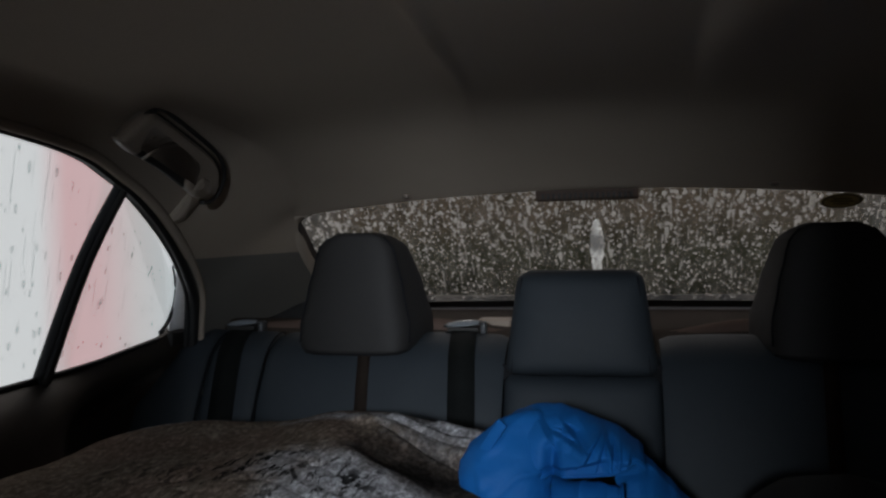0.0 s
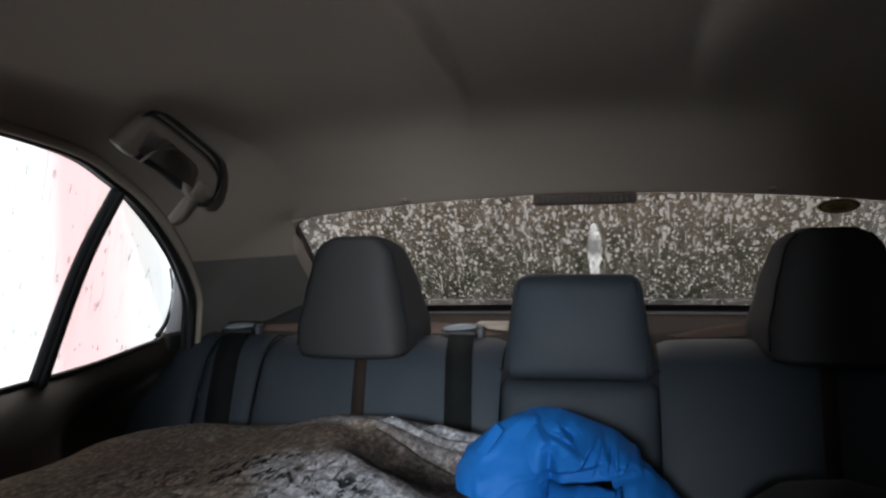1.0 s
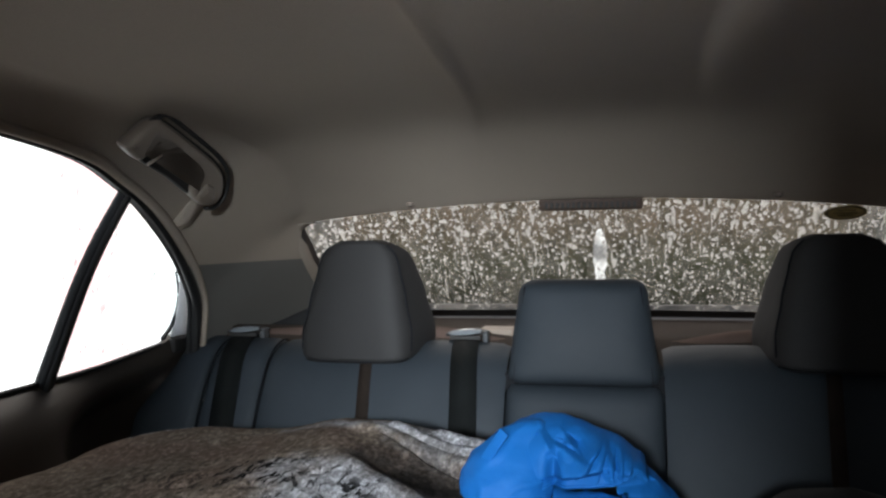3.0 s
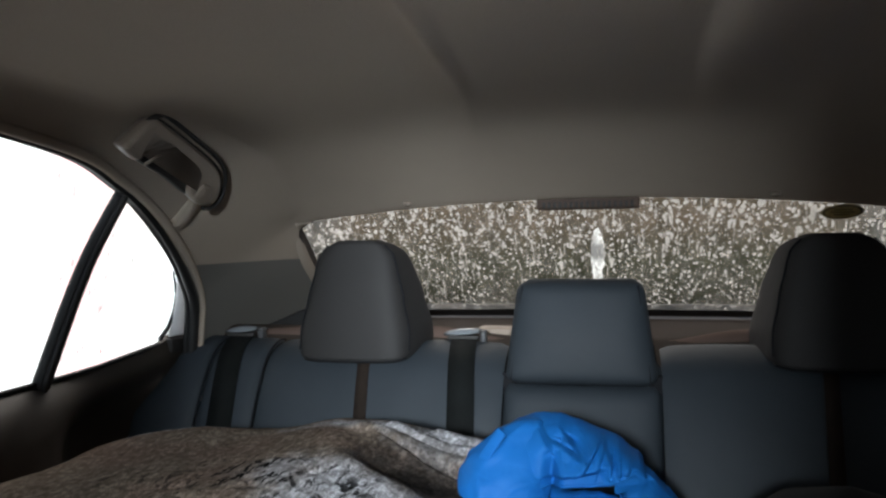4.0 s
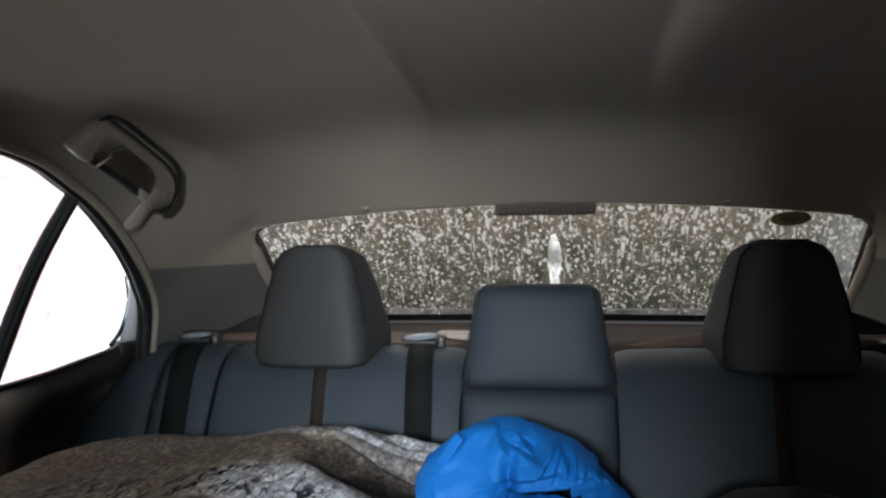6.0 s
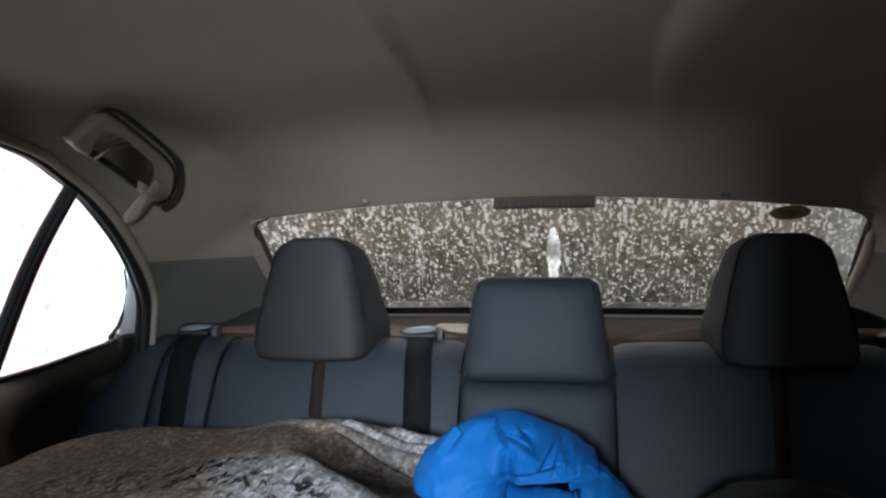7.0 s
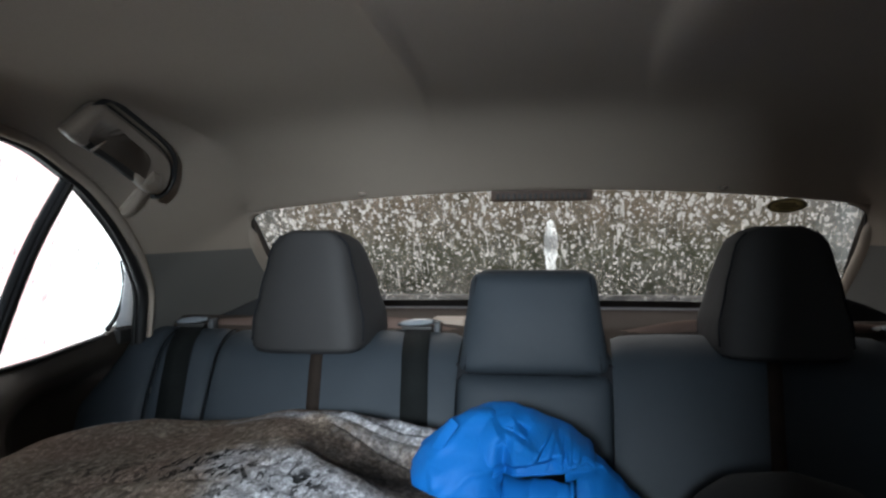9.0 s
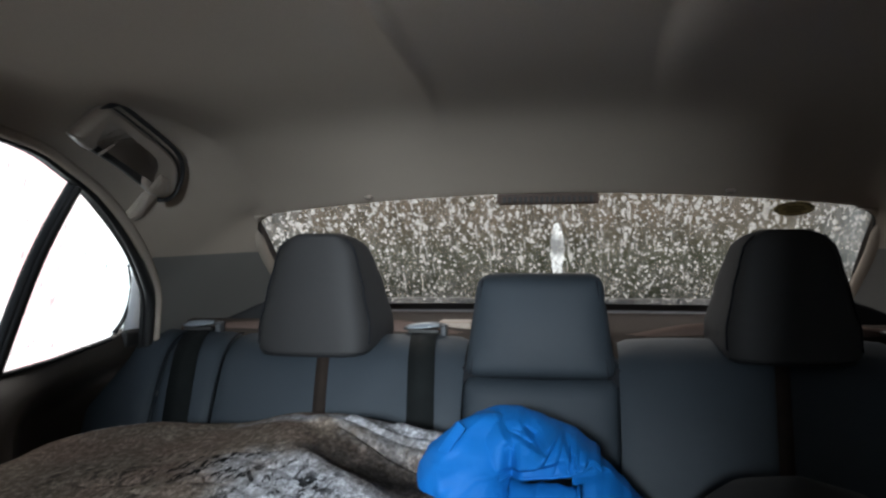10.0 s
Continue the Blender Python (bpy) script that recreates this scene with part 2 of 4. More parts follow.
HEADLINER = surface("headliner_felt", (0.405, 0.345, 0.285), (0.45, 0.385, 0.315), 0.92, 700.0, 4.0, 0.0008, 0.5, spec=0.15)
PILLAR = surface("pillar_plastic", (0.165, 0.16, 0.147), (0.19, 0.185, 0.17), 0.6, 900.0, 5.0, 0.0004, 0.4, spec=0.3)
HANDLE = surface("handle_plastic", (0.215, 0.176, 0.143), (0.245, 0.202, 0.166), 0.34, 600.0, 9.0, 0.0002, 0.3)
DOOR = surface("door_plastic", (0.046, 0.038, 0.030), (0.056, 0.046, 0.037), 0.6, 800.0, 6.0, 0.0005, 0.5, spec=0.3)
RUBBER = surface("black_rubber", (0.012, 0.012, 0.012), (0.018, 0.018, 0.018), 0.55, 500.0, 12.0, 0.0004, 0.4)
LEATHER = leather("black_leather", (0.0268, 0.0348, 0.0430), (0.0336, 0.0428, 0.0525))
SOFT = leather("charcoal_leather", (0.025, 0.024, 0.024), (0.0305, 0.0292, 0.0292))
PIPING = surface("seam_thread", (0.012, 0.013, 0.015), (0.02, 0.021, 0.024), 0.8, 900.0, 30.0, spec=0.1)
BELT = woven("belt_webbing", (0.009, 0.0105, 0.0105))
TAB = woven("brown_webbing", (0.028, 0.020, 0.016), 700.0)
BEZEL = surface("grey_gloss_plastic", (0.22, 0.245, 0.27), (0.27, 0.295, 0.32), 0.14, 300.0, 20.0, 0.0002, 0.2, spec=0.7)
HINGE = surface("grey_satin_plastic", (0.075, 0.08, 0.085), (0.095, 0.10, 0.105), 0.3, 300.0, 20.0, 0.0002, 0.2)
DARK = surface("dark_plastic", (0.02, 0.019, 0.018), (0.03, 0.028, 0.026), 0.6, 400.0, 8.0)
SHELF = surface("shelf_carpet", (0.040, 0.031, 0.025), (0.058, 0.045, 0.037), 0.93, 500.0, 9.0, 0.0015, 0.7, spec=0.1)
ROLL = surface("pink_brown_carpet", (0.115, 0.078, 0.064), (0.145, 0.10, 0.083), 0.93, 500.0, 9.0, 0.0012, 0.7, spec=0.1)
FLAP = surface("beige_plastic", (0.34, 0.27, 0.21), (0.38, 0.30, 0.24), 0.55, 500.0, 9.0, 0.0003)
LAMP = surface("brake_lamp_plastic", (0.050, 0.030, 0.020), (0.065, 0.038, 0.026), 0.7, 300.0, 12.0)
FRIT = surface("black_glass_border", (0.008, 0.008, 0.008), (0.012, 0.012, 0.012), 0.3, 300.0, 9.0)
PAINT = surface("white_car_paint", (0.78, 0.79, 0.80), (0.82, 0.83, 0.84), 0.25, 200.0, 5.0, 0.0001, 0.1)
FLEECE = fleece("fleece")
NYLON = nylon("blue_nylon", (0.005, 0.090, 0.312), (0.006, 0.112, 0.372))
BAG = surface("dark_cloth", (0.008, 0.008, 0.008), (0.012, 0.012, 0.012), 0.85, 500.0, 10.0, 0.001, 0.7)
CARPET = surface("floor_carpet", (0.02, 0.02, 0.02), (0.035, 0.034, 0.032), 0.95, 300.0, 9.0, 0.002, 0.8)
CONCRETE = surface("wet_concrete", (0.16, 0.16, 0.155), (0.24, 0.235, 0.225), 0.55, 60.0, 0.7, 0.003, 0.6)
DARKWALL = surface("dark_wall_panel", (0.18, 0.18, 0.175), (0.23, 0.23, 0.22), 0.6, 40.0, 0.8, 0.002, 0.5)
GLASS, FILM = glass_pane("window_glass"), foam_film("soapy_film")
FOAM = foam_drop("foam_drop", 0.62)
RAIN = rain_drop("clear_rain")


def thin_film(name, colour):
    """A printed film that the daylight behind it shines through."""
    m, t, b = shader(name)
    tl, mx = t.nodes.new("ShaderNodeBsdfTranslucent"), t.nodes.new("ShaderNodeMixShader")
    tone = ramp(t, noise_tex(t, coords(t), 90.0), [(0.35, tuple(c * 0.7 for c in colour)), (0.65, colour)])
    link(t, tone, b.inputs["Base Color"])
    link(t, tone, tl.inputs[0])
    mx.inputs[0].default_value = 0.6
    link(t, b.outputs[0], mx.inputs[1])
    link(t, tl.outputs[0], mx.inputs[2])
    link(t, mx.outputs[0], t.nodes["Material Output"].inputs[0])
    return m


STICKER, MARK = thin_film("sticker_ochre", (0.30, 0.26, 0.15)), surface("sticker_print", (0.05, 0.045, 0.03), (0.06, 0.05, 0.035), 0.5, 200.0, 60.0)
LEFT_GLOW = glow("bright_overcast", left_tones, 2.2)
REAR_GLOW = glow("grey_distance", rear_tones, 1.0)
FRONT_GLOW = glow("front_light_sheet", lambda t: ramp(t, noise_tex(t, coords(t), 0.4), [(0.3, (0.72, 0.86, 1.0)), (0.7, (0.85, 0.94, 1.0))]), 4.0)
GAP_GLOW = glow("gap_of_daylight", lambda t: ramp(t, noise_tex(t, coords(t), 2.0), [(0.38, (0.2, 0.2, 0.2)), (0.6, (1, 1, 1))]), 1.7)


# ---- mesh tools ----
def part(name, bm, material, parent=None, label="", smooth=True):
    me = bpy.data.meshes.new(name)
    bm.normal_update()
    bm.to_mesh(me)
    bm.free()
    me.materials.append(material)
    if smooth:
        me.polygons.foreach_set("use_smooth", [True] * len(me.polygons))
    ob = new(name, me)
    ob.parent = parent
    if label:
        tagged(ob, label)
    return ob


def thing(name, label, category, at=(0, 0, 0), kind="", group=""):
    e = tagged(new(name), label, category, group, kind)
    e.location = at
    e.empty_display_size = 0.05
    bpy.context.view_layer.update()
    return e


def spline(points, n):
    """n + 1 points along a smooth curve through the given ones."""
    p = [Vector(q) for q in points]
    p = [2 * p[0] - p[1]] + p + [2 * p[-1] - p[-2]]
    out = []
    for i in range(n + 1):
        s = i / n * (len(p) - 3)
        k = min(int(s), len(p) - 4)
        f = s - k
        a, b, c, d = p[k:k + 4]
        out.append(0.5 * (2 * b + (c - a) * f + (2 * a - 5 * b + 4 * c - d) * f * f + (3 * b - a - 3 * c + d) * f ** 3))
    return out


def loft(rings, closed=True, caps=True, bm=None):
    bm = bm or bmesh.new()
    rows = [[bm.verts.new(v) for v in r] for r in rings]
    n = len(rings[0])
    for a, b in zip(rows, rows[1:]):
        for i in range(n if closed else n - 1):
            j = (i + 1) % n
            bm.faces.new((a[i], a[j], b[j], b[i]))
    if caps and closed:
        bm.faces.new(rows[0][::-1])
        bm.faces.new(rows[-1])
    return bm


def ring(centre, u, v, a, b, n=16, power=2.0):
    """A superellipse round centre in the plane of u and v."""
    out = []
    for i in range(n):
        w = 2 * math.pi * i / n
        c, s = math.cos(w), math.sin(w)
        out.append(Vector(centre) + Vector(u) * a * math.copysign(abs(c) ** (2 / power), c) + Vector(v) * b * math.copysign(abs(s) ** (2 / power), s))
    return out


def tube(points, radius, n=8, flat=1.0, up=(0, 0, 1), bm=None, power=2.0):
    """A tube along points; radius may be a function of 0..1; flat squeezes it along the second axis."""
    rings, last = [], None
    for i, p in enumerate(points):
        d = (Vector(points[min(i + 1, len(points) - 1)]) - Vector(points[max(i - 1, 0)])).normalized()
        u = d.cross(Vector(up))
        u = u.normalized() if u.length > 1e-4 else (last or Vector((1, 0, 0)))
        last = u
        r = radius(i / (len(points) - 1)) if callable(radius) else radius
        rings.append(ring(p, u, u.cross(d), r, r * flat, n, power))
    return loft(rings, bm=bm)


def rounded_box(size, radius, bm=None, at=(0, 0, 0), segments=3):
    own = bmesh.new()
    bmesh.ops.create_cube(own, size=1.0)
    bmesh.ops.scale(own, vec=size, verts=own.verts)
    bmesh.ops.bevel(own, geom=own.edges[:], offset=radius, segments=segments, affect="EDGES", profile=0.6)
    bmesh.ops.translate(own, vec=at, verts=own.verts)
    return own


def grid(f, nu, nv, bm=None):
    return loft([[f(i / nu, j / nv) for j in range(nv + 1)] for i in range(nu + 1)], closed=False, bm=bm)


def smoothstep(a, b, x):
    s = min(1.0, max(0.0, (x - a) / (b - a)))
    return s * s * (3 - 2 * s)


def along(table, x):
    """Smooth interpolation in rows of (x, value)."""
    if x <= table[0][0]:
        return table[0][1]
    for (a, va), (b, vb) in zip(table, table[1:]):
        if x <= b:
            return va + (vb - va) * smoothstep(a, b, x) * 0.5 + (vb - va) * (x - a) / (b - a) * 0.5
    return table[-1][1]


def facing(bm, at=(0, 0.4, 1.1)):
    """Turns the faces so that they look at a point inside the cabin."""
    bm.normal_update()
    bmesh.ops.reverse_faces(bm, faces=[f for f in bm.faces if f.normal.dot(Vector(at) - f.calc_center_median()) < 0])
    return bm


# ---- outside ----
def plane(name, corners, material, label, category, kind="structure"):
    bm = bmesh.new()
    bm.faces.new([bm.verts.new(c) for c in corners])
    return tagged(part(name, bm, material), label, category, kind=kind)


plane("ground", [(-300, -300, 0), (300, -300, 0), (300, 300, 0), (-300, 300, 0)], CONCRETE, "wet grey concrete ground of a car wash", "ground")
plane("backdrop_1", [(-1.8, 0.75, 0.01), (-1.8, 3.1, 0.01), (-1.8, 3.1, 2.18), (-1.8, 0.75, 2.18)], LEFT_GLOW, "bright white daylight with a pink band beyond the wet window", "backdrop")
plane("backdrop_2", [(-16, 16.2, 0.01), (12, 16.2, 0.01), (12, 16.2, 4.5), (-16, 16.2, 4.5)], REAR_GLOW, "dim brown and green distance behind the car", "backdrop")
# this sheet is never in view; it glows to light the cabin
plane("backdrop_3", [(-4, -8, 0.01), (2, -8, 0.01), (2, -8, 5.5), (-4, -8, 5.5)], FRONT_GLOW, "unseen glowing sheet added ahead of the car for cool front light", "backdrop")
# unseen wall, added to keep skylight out of the right windows
bm = rounded_box((0.2, 11.2, 3.0), 0.02, at=(1.45, -2.4, 1.5))
tagged(part("shade_wall_right", bm, DARKWALL), "dark wall panel added out of view to shade the car's right side", "wall", kind="structure")
# unseen wall, added to block the sky seen through the left window
bm = rounded_box((0.2, 8.0, 6.0), 0.02, at=(-3.4, -3.9, 3.0))
tagged(part("shade_wall_left", bm, DARKWALL), "dark wall panel added out of view to cut skylight from the left", "wall", kind="structure")

# ---- the shell of the car ----
ROOF = [(-1.1, 1.325), (-0.6, 1.355), (0.0, 1.365), (0.6, 1.362), (0.9, 1.358), (1.05, 1.352), (1.15, 1.338), (1.25, 1.310), (1.34, 1.279), (1.43, 1.2455)]
ROOF_CURVE = spline([(0, y, z) for y, z in ROOF], 160)


def roof_z(x, y):
    for a, b in zip(ROOF_CURVE, ROOF_CURVE[1:]):
        if y <= b.y:
            break
    f = (y - a.y) / (b.y - a.y)
    z = a.z + (b.z - a.z) * f - 0.11 * x * x
    # a shallow panel stands a little proud of the headliner's middle; its edges spread and fade towards the rear,
    # shaped unalike (lip left, drop right) so that each catches light as a bright streak
    left = -(0.099 + 0.075 * (y - 0.6) + 0.10 * max(0.0, y - 0.75) ** 2)
    right = 0.132 + 0.055 * max(0.0, y - 0.70) + 0.10 * max(0.0, y - 0.75) ** 2
    step = 0.032 * (1 - smoothstep(0.45, 1.38, y))
    lip = 0.20 * step
    if x < left:
        return z - (step + lip) * math.exp((x - left) / 0.025)
    if x > right:
        return z - step * (1 + 0.62 * (1 - math.exp((right - x) / 0.020))) * math.exp((right - x) / 0.24)
    return z - step - lip * (1 - smoothstep(left, left + 0.014, x))


EDGE_TOP = [(-0.50, -1.1, 0), (-0.50, 0.0, 0), (-0.50, 0.5, 0), (-0.50, 0.81, 0), (-0.50, 0.95, 0), (-0.505, 1.08, 0), (-0.515, 1.22, 0), (-0.540, 1.34, 0),
            (-0.571, 1.43, 1.207), (-0.597, 1.55, 1.135), (-0.622, 1.72, 1.05), (-0.632, 1.80, 0.99)]
EDGE_TOP = [(x, y, z or roof_z(x, y)) for x, y, z in EDGE_TOP]
EDGE_WIN = [(-0.58, -1.1, 1.20), (-0.595, 0.0, 1.285), (-0.603, 0.5, 1.295), (-0.605, 0.81, 1.278), (-0.609, 0.93, 1.246), (-0.622, 1.03, 1.205), (-0.643, 1.135, 1.145),
            (-0.662, 1.205, 1.095), (-0.672, 1.236, 1.058), (-0.680, 1.245, 1.010), (-0.688, 1.25, 0.95), (-0.69, 1.25, 0.88)]
NK, NS = 110, 10
TOP_L, WIN_L = spline(EDGE_TOP, NK), spline(EDGE_WIN, NK)


def lining(k, s, side):
    """A point of the lining between the roof's edge (s = 0) and the window's edge (s = 1)."""
    a, b = TOP_L[k], WIN_L[k]
    p = a.lerp(b, s)
    bulge = 0.016 * 4 * s * (1 - s) * (1 - 0.6 * smoothstep(75, 90, k))
    p += Vector((-0.45, 0.25 * smoothstep(60, 90, k), 0.75)).normalized() * bulge
    return Vector((p.x * side, p.y, p.z))


def half_width(y):
    for a, b in zip(TOP_L, TOP_L[1:]):
        if y <= b.y:
            return -(a.x + (b.x - a.x) * (y - a.y) / (b.y - a.y))
    return 0.573


def headliner():
    bm = bmesh.new()
    ys = [p.y for p in TOP_L if p.y <= 1.43]
    if ys[-1] < 1.43:
        ys.append(1.43)
    rows = []
    for y in ys:
        w = half_width(y)
        rows.append([bm.verts.new((-w + 2 * w * j / 200, y, roof_z(-w + 2 * w * j / 200, y))) for j in range(201)])
    # the rolled rear edge above the back window
    for dy, dz in ((0.006, 0.000), (0.010, 0.008), (0.010, 0.02)):
        w = 0.555
        rows.append([bm.verts.new((-w + 2 * w * j / 200, 1.43 + dy, roof_z(-w + 2 * w * j / 200, 1.43) + dz)) for j in range(201)])
    for a, b in zip(rows, rows[1:]):
        for j in range(200):
            bm.faces.new((a[j], b[j], b[j + 1], a[j + 1]))
    for side in (1, -1):
        for k in range(NK):
            for i in range(NS):
                q = [lining(k, i / NS, side), lining(k + 1, i / NS, side), lining(k + 1, (i + 1) / NS, side), lining(k, (i + 1) / NS, side)]
                bm.faces.new([bm.verts.new(v) for v in q])
    bmesh.ops.remove_doubles(bm, verts=bm.verts, dist=0.002)
    bmesh.ops.recalc_face_normals(bm, faces=bm.faces)
    inner = [v for v in bm.verts if not v.is_boundary and abs(v.co.x) > 0.40 and 1.13 < v.co.y < 1.40]
    for _ in range(24):
        bmesh.ops.smooth_vert(bm, verts=inner, factor=0.5, use_axis_x=True, use_axis_y=True, use_axis_z=True)
    # below one clean cut the rear pillars wear a plastic trim
    co, no = Vector((0, 1.2, 1.132)), Vector((0, -0.02, 1))
    pillar = [f for f in bm.faces if f.calc_center_median().y > 1.02 and f.calc_center_median().z < 1.24]
    bmesh.ops.bisect_plane(bm, geom=list({v for f in pillar for v in f.verts}) + list({e for f in pillar for e in f.edges}) + pillar, plane_co=co, plane_no=no, dist=0.0003)
    below = [f for f in bm.faces if f.calc_center_median().y > 1.02 and (f.calc_center_median() - co).dot(no) < 0]
    low = {1: bmesh.new(), -1: bmesh.new()}
    for f in below:
        b = low[-1 if f.calc_center_median().x > 0 else 1]
        b.faces.new([b.verts.new(v.co) for v in f.verts])
    bmesh.ops.delete(bm, geom=below, context="FACES")
    roof = tagged(part("ceiling", bm, HEADLINER), "warm grey felt headliner with a shallow pressed middle panel", "ceiling", kind="structure")
    sol = roof.modifiers.new("thickness", "SOLIDIFY")
    sol.thickness, sol.offset, sol.use_rim = 0.003, 0.0, False
    for b in low.values():
        bmesh.ops.remove_doubles(b, verts=b.verts, dist=0.0002)
        t = tagged(part("trim", b, PILLAR), "dark grey plastic trim on the rear pillar", "pillar trim", kind="structure")
        m = t.modifiers.new("thickness", "SOLIDIFY")
        m.thickness, m.offset, m.use_rim = 0.003, 0.0, False


headliner()


def corner_fillet(side):
    """Felt web that rounds the upper corner of the back window's opening."""
    c = Vector((-0.571, 1.436, 1.208))
    a, b = Vector((1, 0, 0.09)).normalized(), Vector((-0.19, 0.83, -0.52)).normalized()
    r = 0.034
    arc = []
    for k in range(13):
        w = radians(90) * k / 12
        arc.append(c + a * r * (1 - math.sin(w)) + b * r * 1.3 * (1 - math.cos(w)))
    bm = bmesh.new()
    tip = c - a * 0.006 - b * 0.004
    v0 = bm.verts.new((tip.x * side, tip.y, tip.z))
    vs = [bm.verts.new((p.x * side, p.y, p.z)) for p in arc]
    for p, q in zip(vs, vs[1:]):
        bm.faces.new((v0, p, q))
    bmesh.ops.recalc_face_normals(bm, faces=bm.faces)
    o = tagged(part("trim", bm, HEADLINER), "felt corner of the rear window opening", "window trim", kind="structure")
    m = o.modifiers.new("thickness", "SOLIDIFY")
    m.thickness, m.offset = 0.006, 0.0
    tagged(part("trim", tube([Vector((p.x * side, p.y + 0.003, p.z)) for p in arc], 0.003, 6), RUBBER), "black gasket round the window corner", "window trim", kind="structure")


corner_fillet(1)
corner_fillet(-1)


def belt_z(y):
    return 0.915 + 0.06 * smoothstep(-1.0, 1.3, y) + 0.018 * smoothstep(0.95, 1.25, y)


def door(side, name, label):
    d = thing(name, label, "car door", (0.66 * side, 0.1, 0.3), kind="structure")
    inv = Matrix.Translation(-Vector(d.location))

    def put(n, bm, mat, lab="", smooth=True, under=None):
        bmesh.ops.transform(bm, matrix=inv, verts=bm.verts)
        return part(n, bm, mat, under or d, lab, smooth)

    prof = [(0.722, 0.004), (0.712, 0.003), (0.698, -0.004), (0.680, -0.018), (0.667, -0.038), (0.660, -0.065), (0.658, -0.12), (0.664, -0.22), (0.655, -0.27), (0.600, -0.285), (0.595, -0.32), (0.655, -0.36), (0.665, -0.68), (0.72, -0.70)]
    prof = [(p.x, p.z) for p in spline([(x, 0, z) for x, z in prof], 36)]
    rows = []
    for i in range(61):
        y = -1.1 + 2.345 * i / 60
        rows.append([Vector((side * (x + (0.712 + 0.05 * smoothstep(-0.02, -0.09, z) - x) * (0.80 + 0.18 * smoothstep(-0.02, -0.09, z)) * smoothstep(0.84, 1.04, y) if x < 0.712 else x), y, belt_z(y) + z + (0.02 * smoothstep(1.17, 1.245, y) if z > -0.03 else 0))) for x, z in prof])
    put("door_panel", loft(rows, closed=False), DOOR)
    # outer skin
    rows = [[Vector((side * x, -1.1 + 2.36 * i / 20, z)) for x, z in ((0.712, belt_z(-1.1 + 2.36 * i / 20)), (0.78, 0.90), (0.83, 0.72), (0.84, 0.5), (0.80, 0.25))] for i in range(21)]
    put("outer_skin", loft(rows, closed=False), PAINT)
    # black seal round the window: a lip on the lining's edge and a rebate out to the glass
    lip = [Vector((p.x * -side, p.y, p.z)) for p in WIN_L]

    def rear(q):
        return smoothstep(0.93, 1.06, q.y)

    back_edge = [p + Vector((side * (0.018 - 0.004 * rear(p)), -0.012 * rear(p), 0.001 - 0.001 * rear(p))) for p in lip]
    bm = loft([[a, a.lerp(b, 0.3) + Vector((0, -0.004 * rear(a), -0.001)), a.lerp(b, 0.6), b] for a, b in zip(lip, back_edge)], closed=False)
    m = put("window_frame", bm, RUBBER).modifiers.new("thickness", "SOLIDIFY")
    m.thickness, m.offset = 0.003, 0.0
    down = lip + [Vector((0.700 * side, 1.25, 0.75)), Vector((0.700 * side, 1.24, 0.5))]
    put("door_seal", tube([p + Vector((side * 0.004, -0.003 - 0.004 * rear(p), -0.002)) for p in down], lambda q: 0.0022 + 0.0065 * smoothstep(0.45, 0.62, q), 10), RUBBER)
    put("lining_lip", tube([p + Vector((-side * 0.006, 0.005 * rear(p), 0.0045)) for p in lip], lambda q: 0.0075 - 0.002 * smoothstep(0.5, 0.7, q), 10), HEADLINER, "rounded felt edge of the lining")
    put("glass_channel", tube(back_edge, lambda q: 0.0022 + 0.003 * smoothstep(0.5, 0.65, q), 6), RUBBER)
    waist = [Vector((side * 0.712, -1.1 + 2.27 * i / 30, belt_z(-1.1 + 2.27 * i / 30) + 0.006)) for i in range(31)] 
    put("waist_seal", tube(waist, 0.004, 6), RUBBER)
    # division bar between the sliding pane and the quarter pane
    bar = [(side * 0.624, 0.975, 1.258), (side * 0.668, 0.931, 1.13), (side * 0.716, 0.894, 0.955)]
    put("division_bar", tube(spline(bar, 12), lambda s: 0.0100 + 0.0020 * s, 10, 0.8, up=(side, 0, 0), power=4.0), RUBBER)
    put("bar_channel", tube([Vector(p) + Vector((-side * 0.010, -0.004, 0)) for p in spline(bar, 12)], 0.005, 6), DARK)
    # painted flange of the body behind the quarter pane, and a black corner block
    fl = [(0.708, 1.228, 1.115), (0.710, 1.226, 1.08), (0.712, 1.222, 1.05), (0.716, 1.208, 1.005)]
    fl2 = [(0.708, 1.224, 1.115), (0.704, 1.262, 1.08), (0.706, 1.268, 1.05), (0.710, 1.268, 1.000)]
    bm = loft([[Vector((side * a.x, a.y, a.z)), Vector((side * b.x, b.y, b.z))] for a, b in zip(spline(fl, 10), spline(fl2, 10))], closed=False)
    f = put("body_flange", bm, PAINT, "white painted body flange")
    m = f.modifiers.new("thickness", "SOLIDIFY")
    m.thickness = 0.004
    gasket = [(0.714, 1.225, 1.119), (0.714, 1.231, 1.096), (0.714, 1.233, 1.076), (0.714, 1.227, 1.052), (0.714, 1.213, 1.029), (0.714, 1.200, 1.016), (0.714, 1.182, 1.004)]
    put("pane_gasket", tube(spline([(side * x, y, z) for x, y, z in gasket], 24), lambda q: 0.0018 + 0.0024 * q, 8), RUBBER, "thin black gasket at the quarter pane's rear edge")
    put("corner_block", rounded_box((0.016, 0.05, 0.026), 0.005, at=(side * 0.708, 1.222, 0.990)), DARK)
    # panes
    quad = [(0.728, 0.90, 0.94), (0.728, 1.26, 0.95), (0.722, 1.26, 1.06), (0.70, 1.17, 1.15), (0.650, 0.995, 1.27), (0.640, 0.955, 1.272)]
    bm = bmesh.new()
